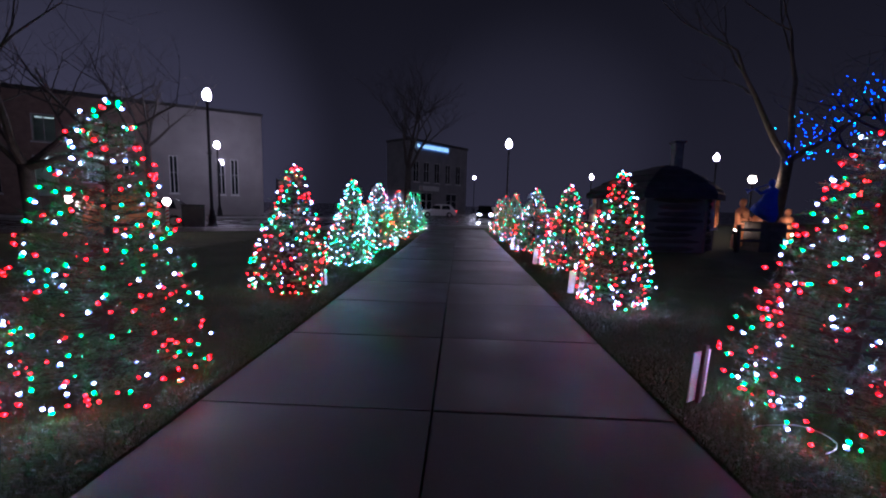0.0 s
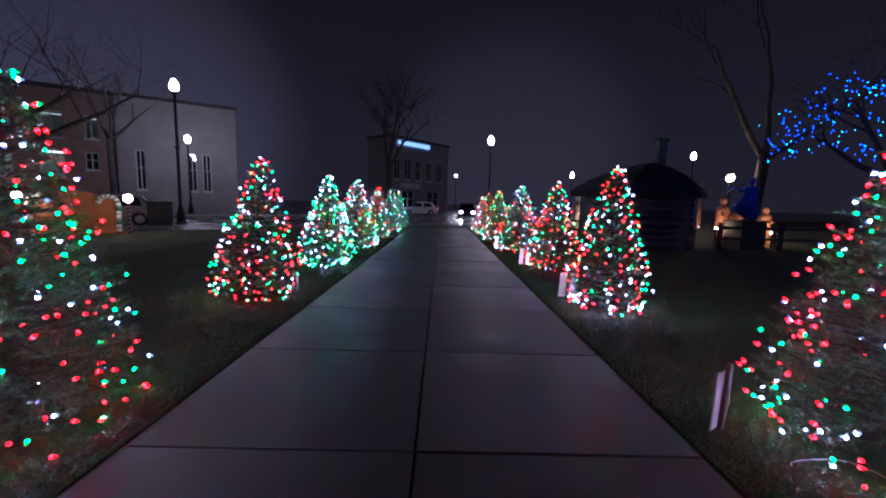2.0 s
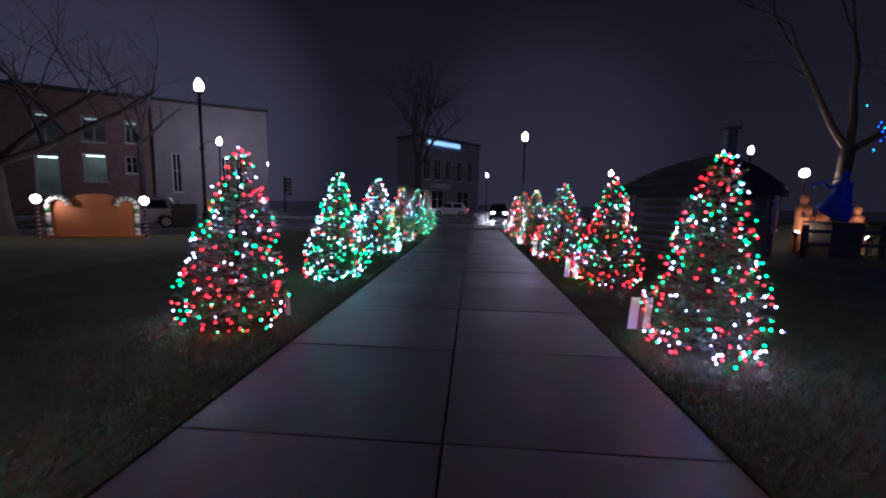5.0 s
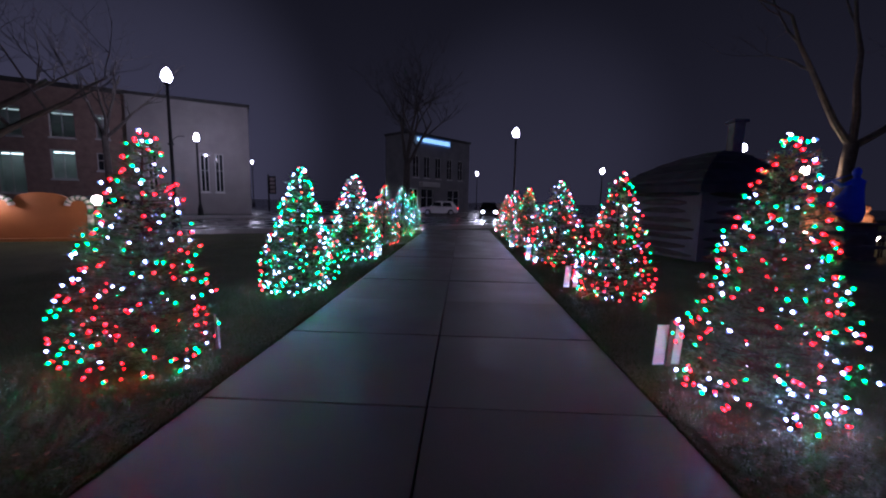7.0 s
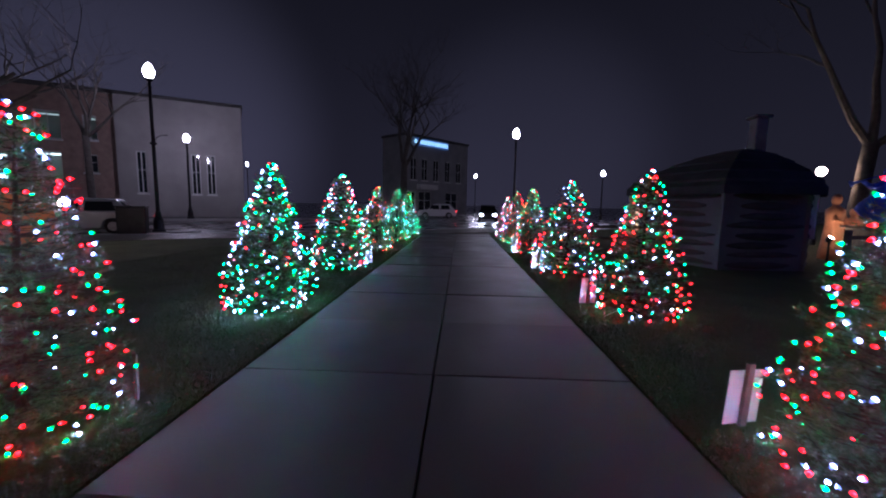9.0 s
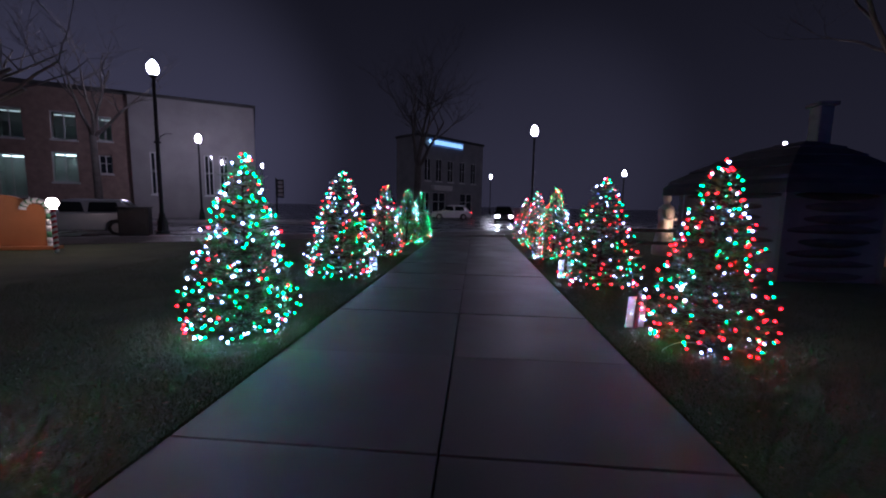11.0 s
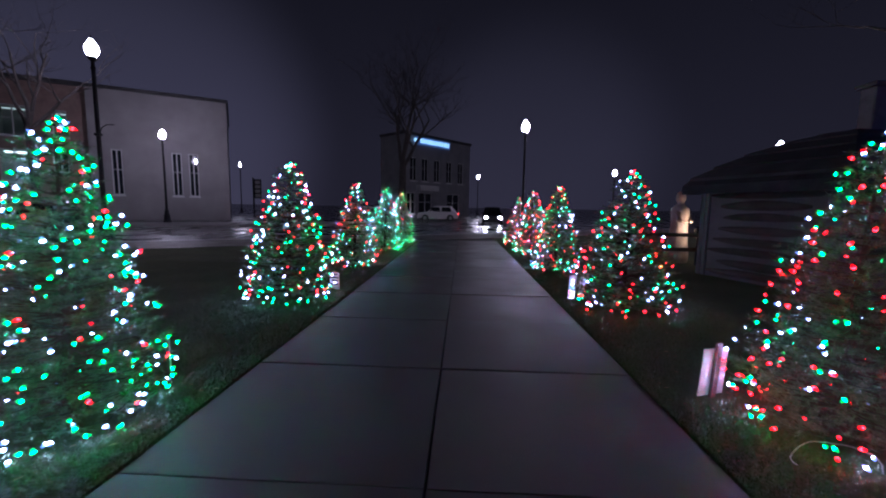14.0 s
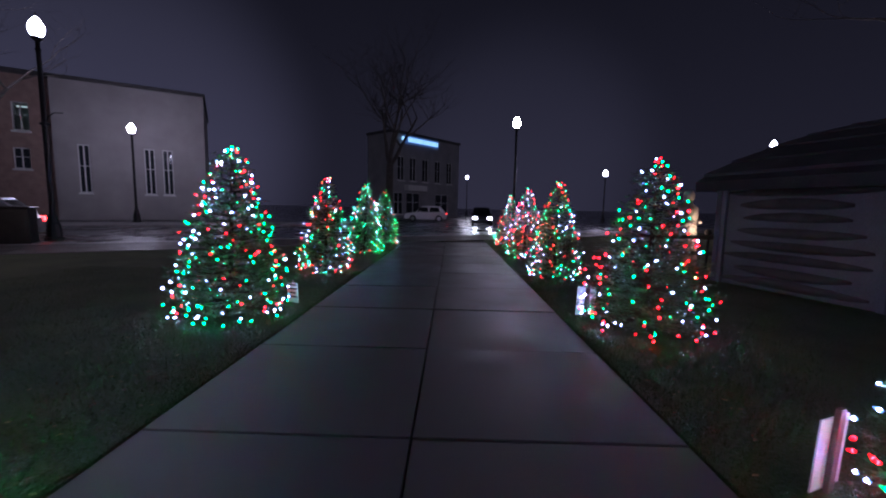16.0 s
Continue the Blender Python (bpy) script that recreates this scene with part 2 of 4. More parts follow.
def tube_data(points, radii, seg=5):
    """Vertices and faces of a tapered tube along points."""
    vs, fs = [], []
    k = len(points)
    for i, p in enumerate(points):
        p = Vector(p)
        d = (Vector(points[min(i + 1, k - 1)]) - Vector(points[max(i - 1, 0)]))
        d = d.normalized() if d.length > 1e-6 else Vector((0, 0, 1))
        s = d.cross(Vector((0.3, 0.2, 1.0) if abs(d.z) < 0.9 else (1, 0.1, 0))).normalized()
        t = d.cross(s)
        r = radii[i] if hasattr(radii, "__len__") else radii
        for j in range(seg):
            a = 2 * math.pi * j / seg
            vs.append(tuple(p + (s * math.cos(a) + t * math.sin(a)) * r))
    for i in range(k - 1):
        for j in range(seg):
            a, b = i * seg + j, i * seg + (j + 1) % seg
            fs.append((a, b, b + seg, a + seg))
    fs.append(tuple(range(seg))[::-1])
    fs.append(tuple((k - 1) * seg + j for j in range(seg)))
    return vs, fs


def merge(parts):
    vs, fs = [], []
    for v, f in parts:
        o = len(vs)
        vs.extend(v)
        fs.extend(tuple(i + o for i in q) for q in f)
    return vs, fs


def prism(bm, outline, depth):
    """Extrudes an outline of (x, z) pairs along y from 0 to depth."""
    a = [bm.verts.new((x, 0, z)) for x, z in outline]
    b = [bm.verts.new((x, depth, z)) for x, z in outline]
    bm.faces.new(a)
    bm.faces.new(b[::-1])
    for i in range(len(a)):
        j = (i + 1) % len(a)
        bm.faces.new((a[j], a[i], b[i], b[j]))


def thing(name, m, label, category, group=""):
    e = new(name)
    e.matrix_basis = m
    return tagged(e, label, category, group)


# the street runs at an angle past the end of the walk; u along it, n across it
STREET = pose(-9.1, 19.4, 0, 0, 0, 31)


# ---- ground, lawn, road ----
road = raw("road", [(-600, -600, -0.14), (600, -600, -0.14), (600, 900, -0.14), (-600, 900, -0.14)], [(0, 1, 2, 3)], M_ASPHALT)
tagged(road, "wet dark asphalt road with a glossy surface", "road", kind="structure")


def lawn_side(name, pts):
    bm = bmesh.new()
    top = [bm.verts.new((x, y, 0.0)) for x, y in pts]
    low = [bm.verts.new((x, y, -0.3)) for x, y in pts]
    bm.faces.new(top)
    for i in range(len(pts)):
        j = (i + 1) % len(pts)
        bm.faces.new((top[j], top[i], low[i], low[j]))
    bmesh.ops.recalc_face_normals(bm, faces=bm.faces)
    return tagged(part(name, bm, M_GRASS_SOIL), "short damp dark lawn beside the walk", "lawn", kind="structure")


HALF = 1.65


def street_y(x, n=0.0):
    """y of the line at distance n across the street for a given x."""
    return 19.4 + (x + 9.1) * math.tan(radians(31)) + n / math.cos(radians(31))


lawn_side("ground", [(-70, -30), (-HALF - 0.02, -30), (-HALF - 0.02, street_y(-HALF - 0.02)), (-70, street_y(-70))])
lawn_side("ground_east", [(HALF + 0.02, -30), (70, -30), (70, street_y(70)), (HALF + 0.02, street_y(HALF + 0.02))])

bed = part("walk_bed", bbox(-HALF - 0.015, -30, -0.3, HALF + 0.015, 26.2, -0.035), M_JOINT)
tagged(bed, "dark dirt under the joints of the walk", "paving", kind="structure")


# ---- pavement along the street ----
def along(name, bm, material, label, category):
    ob = part(name, bm, material)
    ob.matrix_basis = STREET
    return tagged(ob, label, category, kind="structure")


along("pavement_bed", bbox(-60, 0.0, -0.3, 75, 1.6, -0.03), M_JOINT, "dirt under the pavement slabs", "pavement")
along("verge", bbox(-60, 1.6, -0.3, 75, 2.95, -0.01), M_VERGE, "dark damp paved strip along the kerb", "pavement")
kerb = along("kerb", bbox(-60, 2.95, -0.3, 75, 3.12, 0.01, 0.02), M_KERB, "pale worn concrete kerb along the road", "kerb")
far_walk = along("pavement_far", bbox(-90, 15.5, -0.3, 14, 19.6, 0.0, 0.02), M_KERB, "pale concrete pavement across the road", "pavement")


# ---- christmas trees ----
def radius_at(h):
    """Outline of a tree of height 1: radius as a share of the base radius."""
    if h < 0.16:
        return 0.80 + 0.20 * (h / 0.16)
    return max(0.03, (1 - ((h - 0.16) / 0.86)) ** 0.80)


def tree_meshes(seed, H=2.0, R=0.62):
    rnd = random.Random(seed)
    wood, tris_v, tris_f = [], [], []
    wood.append(tube_data([(0, 0, 0), (0.01, 0, H * 0.5), (0, 0.01, H * 0.97)], [0.042, 0.026, 0.006], 6))
    z = 0.10
    while z < H * 0.985:
        h = z / H
        reach = R * radius_at(h) * (0.93 if h < 0.9 else 1.3)
        count = max(4, int(11 * (1 - h) + 4))
        off = rnd.random() * 6.28
        for k in range(count):
            a = off + 2 * math.pi * k / count + rnd.uniform(-0.25, 0.25)
            L = reach * rnd.uniform(0.80, 1.13)
            lift = rnd.uniform(0.02, 0.16) + 0.18 * h
            pts = [Vector((math.cos(a) * L * s, math.sin(a) * L * s, z + L * (lift * s - 0.20 * s * (1 - s)) + rnd.uniform(-0.01, 0.01))) for s in (0, 0.35, 0.7, 1.0)]
            wood.append(tube_data([tuple(p) for p in pts], [0.010, 0.007, 0.005, 0.002], 3))
            steps = max(3, int(L / 0.042))
            for i in range(steps):
                s = 0.30 + 0.70 * (i + rnd.random()) / steps
                j = min(2, int(s * 3))
                f = s * 3 - j
                c = pts[j].lerp(pts[j + 1], min(1, f))
                side = rnd.choice((-1, 1))
                out = Vector((math.cos(a + side * rnd.uniform(0.2, 1.1)), math.sin(a + side * rnd.uniform(0.2, 1.1)), rnd.uniform(-0.15, 0.45))).normalized()
                tl = rnd.uniform(0.06, 0.14)
                for q in range(17):
                    b = c + out * tl * rnd.random()
                    dirn = (out * 0.8 + Vector((rnd.uniform(-1, 1), rnd.uniform(-1, 1), rnd.uniform(-0.7, 0.9)))).normalized()
                    nl = rnd.uniform(0.032, 0.062)
                    w = dirn.cross(Vector((rnd.uniform(-1, 1), rnd.uniform(-1, 1), 1))).normalized() * 0.0040
                    o = len(tris_v)
                    tris_v.extend((tuple(b - w), tuple(b + w), tuple(b + dirn * nl)))
                    tris_f.append((o, o + 1, o + 2))
        z += 0.062 + 0.035 * (1 - h) * rnd.uniform(0.7, 1.2)
    wv, wf = merge(wood)
    me_w = bpy.data.meshes.new("branches")
    me_w.from_pydata(wv, [], wf)
    me_w.materials.append(M_TWIG)
    me_n = bpy.data.meshes.new("needles")
    me_n.from_pydata(tris_v, [], tris_f)
    me_n.materials.append(M_NEEDLE)
    return me_w, me_n


def bulb_mesh(name, material, hot=None):
    """A cone bulb, tip along +z, with a hot ring at its diode and a dark socket."""
    bm = bmesh.new()
    lathe(bm, [(0.0075, 0.0), (0.0112, 0.008), (0.0124, 0.0145), (0.0124, 0.0205), (0.009, 0.035), (0.003, 0.046)], 8)
    lathe(bm, [(0.0075, -0.020), (0.0092, -0.016), (0.0092, -0.001), (0.0078, 0.001)], 6)
    me = bpy.data.meshes.new(name)
    bm.to_mesh(me)
    bm.free()
    me.materials.append(material)
    me.materials.append(hot or material)
    me.materials.append(M_SOCKET)
    for f in me.polygons:
        f.use_smooth = True
        if f.center.z < -0.0005 or f.index >= 42 and f.center.z < 0.0015:
            f.material_index = 2
        elif 0.014 < f.center.z < 0.021:
            f.material_index = 1
    return me


BULBS = {"r": bulb_mesh("red_bulb", M_RED, M_RED_HOT), "g": bulb_mesh("green_bulb", M_GREEN, M_GREEN_HOT), "w": bulb_mesh("white_bulb", M_WHITE, M_WHITE_HOT)}
TREE_KINDS = [tree_meshes(s) for s in (11, 12, 13, 14)]


def christmas_tree(i, x, y, H, R, count, mix, seed, lean, size, turns=11.0):
    rnd = random.Random(seed)
    spin = rnd.uniform(0, 6.28)
    tree = thing("christmas_tree", pose(x, y, 0, 0, lean) @ pose(0, 0, 0, 0, 0, math.degrees(spin)), "bushy green fir tree wound with coloured lights on the lawn", "christmas tree", "christmas trees along the walk")
    sc = Matrix.Diagonal((R / 0.62, R / 0.62, H / 2.0 * 0.94, 1))
    share("trunk", TREE_KINDS[i][0], tree, sc)
    share("foliage", TREE_KINDS[i][1], tree, sc)
    lights = thing("light_string", pose(x, y, 0, 0, lean), "string of glowing red, green and white bulbs round a fir tree", "string lights", "light strings on the trees")
    pts = []
    for k in range(count):
        s = (k + rnd.uniform(-0.3, 0.3)) / count
        h = 0.55 * (1 - math.sqrt(max(0.0, 1 - s))) + 0.45 * s
        h = min(0.995, max(0.02, h + rnd.uniform(-0.022, 0.022)))
        a = turns * 2 * math.pi * h ** 0.9 + s * 97.0 + rnd.uniform(-0.25, 0.25)
        r = R * radius_at(h) * (1.07 - 0.40 * rnd.random() ** 1.8) + 0.02
        pts.append((h, a % (2 * math.pi), r))
    # the string starts with a loose turn round the foot
    for k in range(22):
        h = rnd.uniform(0.02, 0.09)
        pts.append((h, 2 * math.pi * (k + rnd.random()) / 22, R * rnd.uniform(0.78, 1.02)))
    for k in range(9):
        pts.append((rnd.uniform(0.93, 1.0), rnd.uniform(0, 6.28), rnd.uniform(0.01, 0.07)))
    placed = []
    for h, a, r in pts:
        p = Vector((math.cos(a) * r, math.sin(a) * r, max(0.035, h * H + rnd.uniform(-0.015, 0.015))))
        placed.append(p)
        col = rnd.choices("rgw", mix)[0]
        d = Vector((math.cos(a) * 0.7 + rnd.uniform(-0.6, 0.6), math.sin(a) * 0.7 + rnd.uniform(-0.6, 0.6), rnd.uniform(-0.5, 0.8)))
        m = Matrix.Translation(p) @ d.to_track_quat("Z", "Y").to_matrix().to_4x4()
        share("bulb", BULBS[col], lights, m @ Matrix.Scale(size, 4))
    # the wire climbs in turns from bulb height to bulb height
    wire = []
    n_w = 260
    for k in range(n_w):
        h = 0.02 + 0.95 * k / n_w
        a = k * 2 * math.pi / 17.0
        r = R * radius_at(h) * (0.86 + 0.06 * math.sin(k * 1.7))
        wire.append((math.cos(a) * r, math.sin(a) * r, h * H + 0.02 * math.sin(k * 2.3)))
    v, f = tube_data(wire, 0.0028, 3)
    raw("wire", v, f, M_WIRE, lights)
    return tree


GREENISH = (18, 56, 26)
EVEN = (38, 36, 26)
REDDISH = (45, 28, 27)
TREES = [
    (-2.50, 4.00, 2.12, 0.66, 235, REDDISH), (-2.60, 7.36, 2.00, 0.57, 230, REDDISH), (-2.40, 10.18, 1.94, 0.57, 285, GREENISH),
    (-2.53, 13.70, 2.09, 0.68, 285, (26, 48, 26)), (-2.43, 17.02, 1.98, 0.56, 220, EVEN), (-2.36, 20.35, 2.02, 0.58, 220, GREENISH), (-2.32, 23.35, 2.00, 0.56, 210, GREENISH),
    (2.78, 3.86, 2.05, 0.68, 230, REDDISH), (2.44, 7.05, 1.98, 0.53, 240, REDDISH), (2.65, 10.42, 1.94, 0.58, 220, REDDISH),
    (2.48, 13.50, 1.98, 0.71, 220, REDDISH), (2.32, 16.90, 1.96, 0.55, 220, EVEN), (2.32, 20.10, 1.98, 0.56, 215, REDDISH), (2.36, 23.40, 1.85, 0.54, 210, REDDISH),
]
for i, (x, y, H, R, count, mix) in enumerate(TREES):
    row = i % 7
    # nearest pair: 45 bulbs added to brighten them in place of haze glow
    more = (45, 0, 0, -40, -50, -50, -50)[row]
    lean = (4.5, 4.5, 2.8, 2.0, 2.0, 2.0, 2.0)[row] if x < 0 else 1.5
    christmas_tree(i % 4, x, y, H, R, count + more, mix, 100 + i, lean, 0.78 if row < 4 else 0.64)


# ---- street lamps ----
def street_lamp(x, y, top, globe=M_GLOBE, label="tall dark iron street lamp with a glowing acorn globe", s=1.0):
    z0 = -0.0
    lamp = thing("street_lamp", pose(x, y, z0), label, "street lamp", "street lamps")
    bm = bmesh.new()
    lathe(bm, [(0.26, 0.0), (0.26, 0.10), (0.21, 0.14), (0.19, 0.55), (0.14, 0.65), (0.12, 0.85), (0.105, 0.90)], 12)
    part("base", bm, M_IRON, lamp)
    bm = bmesh.new()
    lathe(bm, [(0.085, 0.9), (0.08, 1.3), (0.065, top - 0.75), (0.085, top - 0.70), (0.06, top - 0.62), (0.06, top - 0.45), (0.15, top - 0.36), (0.16, top - 0.30)], 12)
    part("pole", bm, M_IRON, lamp)
    bm = bmesh.new()
    q = 0.86 * s
    lathe(bm, [(0.11 * q, top - 0.30), (0.20 * q, top - 0.19), (0.24 * q, top - 0.05), (0.215 * q, top + 0.08), (0.14 * q, top + 0.19), (0.06 * q, top + 0.30)], 16)
    part("globe", bm, globe, lamp, "white glowing acorn globe", True)
    bm = bmesh.new()
    lathe(bm, [(0.06 * q, top + 0.30), (0.04 * q, top + 0.35), (0.02 * q, top + 0.38), (0.025, top + 0.41), (0.005, top + 0.47)], 12)
    part("finial", bm, M_IRON, lamp)
    return lamp


near_lamp = street_lamp(-13.35, 21.9, 6.93)
v, f = tube_data([(0.06, 0, 3.9), (0.16, -0.02, 4.12), (0.4, -0.05, 4.24), (0.75, -0.1, 4.22)], 0.016, 6)
raw("bracket", v, f, M_IRON, near_lamp)
part("collar", bbox(-0.1, -0.1, 3.84, 0.1, 0.1, 3.94, 0.02), M_IRON, near_lamp)
street_lamp(-21.1, 34.8, 6.2)
street_lamp(3.66, 30.7, 6.05)
street_lamp(16.6, 51.3, 5.35)
street_lamp(3.0, 82.0, 7.1, M_GLOBE_FAR)
street_lamp(23.1, 37.7, 6.25)
street_lamp(-34.4, 67.1, 7.4, M_GLOBE_FAR, "far street lamp with a small glowing globe", 0.5)


# ---- placards by the trees ----
def placard(x, y, turn, lean, text=False, s=1.0):
    pl = thing("placard", pose(x, y, 0, 0, lean, turn) @ Matrix.Scale(s, 4), "small white placard on a short brown wooden stake beside a tree", "placard", "placards by the trees")
    part("board", bbox(-0.15, -0.004, 0.01, 0.15, 0.004, 0.38, 0.002), M_CARD, pl)
    part("stake", bbox(-0.03, -0.030, -0.10, 0.03, -0.005, 0.43, 0.003), M_STAKE, pl, "brown wooden stake")
    if text:
        bm = bmesh.new()
        for k, w in enumerate((0.11, 0.13, 0.09, 0.12)):
            box(bm, -w, 0.0045, 0.33 - 0.075 * k, w, 0.0065, 0.36 - 0.075 * k)
        part("lettering", bm, M_INK, pl)


for x, y, turn, lean in ((1.95, 4.12, 38, 7), (2.10, 7.66, 18, 4), (2.12, 10.88, 26, 5), (2.0, 14.05, 20, 3)):
    placard(x, y, turn, lean)
for x, y, turn, lean in ((-2.12, 7.70, -50, -8), (-2.30, 10.95, -50, 3)):
    placard(x, y, turn, lean, s=0.76)
placard(-2.0, 14.33, 150, 3, True, s=0.74)


# ---- spare cord at the feet of the trees ----
def cord(x, y, seed, turns=0.6, r=0.13):
    rnd = random.Random(seed)
    pts = []
    for k in range(40):
        a = k / 40 * turns * 6.28 + rnd.random() * 0.15
        q = r * (0.7 + 0.5 * k / 40)
        pts.append((q * math.cos(a) * 1.5, q * math.sin(a + 0.4 * math.sin(2.3 * a)), 0.045 + 0.05 * (1 + math.sin(a * 1.3)) + rnd.uniform(0, 0.006)))
    v, f = tube_data(pts, 0.003, 4)
    ob = raw("extension_cord", v, f, M_CORD)
    ob.matrix_basis = pose(x, y, -0.03, 0, 0, rnd.uniform(0, 360))
    return tagged(ob, "loose pale loop of cord on the grass by a tree", "cord", "loose cords")


for x, y, s in ((2.22, 3.55, 1), (2.3, 10.0, 3)):
    cord(x, y, s)


# ---- bare trees ----
def limb_data(seed, start, direction, length, radius, depth, spread, out, up=0.12, kids=3):
    rnd = random.Random(seed)
    pts, rad = [Vector(start)], [radius]
    d = Vector(direction).normalized()
    n = 5
    for k in range(n):
        d = (d + Vector((rnd.uniform(-1, 1), rnd.uniform(-1, 1), rnd.uniform(-0.5, 0.8) + up)) * 0.20).normalized()
        pts.append(pts[-1] + d * length / n)
        rad.append(radius * (1 - 0.62 * (k + 1) / n))
    out.append(tube_data([tuple(p) for p in pts], rad, 7 if radius > 0.1 else (5 if radius > 0.03 else 3)))
    if depth == 0:
        return
    for k in range(kids):
        i = rnd.randint(2, n)
        a = Vector((rnd.uniform(-1, 1), rnd.uniform(-1, 1), rnd.uniform(-0.2, 0.7)))
        nd = (d * (1 - spread) + a.normalized() * spread).normalized()
        limb_data(seed * 7 + k * 13 + depth, pts[i], nd, length * rnd.uniform(0.55, 0.8), rad[i] * 0.72, depth - 1, spread, out, up, kids)


def bare_tree(x, y, trunk_h, r, limbs, label, seed, depth=4, spread=0.6, kids=3):
    t = thing("bare_tree", pose(x, y, 0), label, "tree", "bare trees")
    lean = random.Random(seed)
    top = Vector((lean.uniform(-0.2, 0.2), lean.uniform(-0.2, 0.2), trunk_h))
    v, f = tube_data([(0, 0, -0.2), (0, 0, 0.25), tuple(top * 0.5), tuple(top)], [r * 1.6, r * 1.1, r * 0.92, r * 0.85], 12)
    raw("trunk", v, f, M_BARK, t, True)
    for k, (d, length) in enumerate(limbs):
        out = []
        limb_data(seed + k * 31, top - Vector((0, 0, 0.15)), d, length, r * 0.55, depth, spread, out, kids=kids)
        v, f = merge(out)
        raw("limb", v, f, M_BARK, t)
    return t


bare_tree(-16.3, 15.6, 2.6, 0.27, (((1, 0.15, 0.30), 5.0), ((0.7, 0.6, 0.7), 4.2), ((-0.8, 0.3, 0.5), 4.5), ((0.1, -0.5, 1.0), 4.5), ((-0.4, -0.6, 0.8), 4.0)), "spreading bare tree with a thick dark trunk on the lawn", 41)
bare_tree(15.9, 21.4, 4.1, 0.28, (((1.0, -0.1, 0.75), 5.5), ((-0.45, 0.2, 1.1), 6.0), ((0.25, 0.3, 1.3), 6.5)), "tall bare tree with pale forking limbs behind the fence", 52)
bare_tree(-18.6, 24.2, 4.6, 0.17, (((0.6, -0.3, 0.9), 3.2), ((-0.5, 0.3, 1.0), 3.2), ((0.1, 0.2, 1.2), 3.4), ((0.7, 0.1, 0.7), 3.0)), "slender bare street tree lit by the lamp beside it", 63)
bare_tree(-6.8, 52.0, 6.0, 0.45, (((0.5, 0.1, 1.0), 6.0), ((-0.5, 0.2, 1.0), 6.0), ((0.0, 0.2, 1.3), 7.0), ((0.3, -0.4, 1.1), 6.0)), "tall dark bare tree across the road", 74, kids=4)


# ---- tree with blue lights ----
def blue_tree(x, y):
    t = bare_tree(x, y, 2.4, 0.16, (((-1.0, 0.0, 0.45), 2.2), ((0.8, 0.3, 0.9), 2.0), ((-0.4, 0.2, 1.2), 2.2), ((0.1, -0.6, 1.0), 2.0)), "bare lawn tree hung with small blue lights", 96, 3)
    lights = thing("blue_light_string", pose(x, y, 0), "net of small blue and cyan lights in a bare tree", "string lights")
    blue = bulb_mesh("blue_bulb", M_BLUE)
    cyan = bulb_mesh("cyan_bulb", M_CYAN)
    rnd = random.Random(8)
    for k in range(340):
        a = rnd.random() * 6.28
        h = rnd.random()
        r = (3.0 * math.sqrt(max(0.05, 1 - (h * 1.25 - 0.25) ** 2))) * rnd.uniform(0.55, 1.0)
        p = Vector((math.cos(a) * r, math.sin(a) * r, 3.0 + 1.9 * h + 0.25 * math.sin(a * 5)))
        share("bulb", blue if rnd.random() < 0.75 else cyan, lights, Matrix.Translation(p) @ Matrix.Scale(0.6, 4) @ Euler((rnd.random() * 6, rnd.random() * 6, 0)).to_matrix().to_4x4())
    wire = [(2.1 * math.cos(k * 0.37) * (0.7 + 0.25 * math.sin(k * 0.9)), 2.1 * math.sin(k * 0.37) * (0.7 + 0.25 * math.cos(k * 1.1)), 2.8 + 2.7 * k / 150) for k in range(150)]
    v, f = tube_data(wire, 0.003, 3)
    raw("wire", v, f, M_WIRE, lights)


blue_tree(11.4, 11.3)


# ---- log cabin ----
FOOT = [(6.35, 14.45), (8.45, 14.62), (9.35, 15.65), (9.35, 17.1), (5.55, 16.95)]
cabin = thing("log_cabin", pose(0, 0, 0), "small dark log cabin with pale chinking and a low hipped roof", "cabin")
rl = random.Random(21)
for k in range(5):
    a, b = Vector((*FOOT[k], 0)), Vector((*FOOT[(k + 1) % 5], 0))
    d = b - a
    L = d.length
    m = Matrix.Translation(a) @ Matrix.Rotation(math.atan2(d.y, d.x), 4, "Z")
    ob = part("wall", bbox(0.05, 0.045, -0.05, L - 0.05, 0.17, 2.2), M_CHINK, cabin, "pale chinking between the logs")
    ob.matrix_basis = m
    ob = part("corner_board", bbox(-0.03, 0.01, -0.05, 0.075, 0.12, 2.1, 0.012), M_CHINK, cabin)
    ob.matrix_basis = m
    # hewn logs, thick in the middle and thin towards the corners
    for j in range(9):
        z = 0.12 + j * 0.235
        lo, hi = 0.10 + L * rl.uniform(0.0, 0.16), L * (1 - rl.uniform(0.0, 0.20)) - 0.06
        thick = rl.uniform(0.072, 0.100)
        sag = rl.uniform(-0.03, 0.03)
        pts, rad = [], []
        for q in range(11):
            w = q / 10
            pts.append((lo + (hi - lo) * w, 0.075, z + sag * math.sin(w * 3.1) + rl.uniform(-0.006, 0.006)))
            rad.append(0.012 + thick * math.sin(math.pi * (0.04 + 0.92 * w)) ** 0.6)
        v, f = tube_data(pts, rad, 10)
        lg = raw("log", v, f, M_LOG, cabin, True)
        lg.matrix_basis = m
cx, cy = 7.65, 15.85
rings = []
for s, z in ((1.10, 1.96), (1.05, 2.12), (0.88, 2.36), (0.67, 2.60), (0.45, 2.80), (0.22, 2.94), (0.03, 3.02)):
    rings.append((s * 1.06, z))
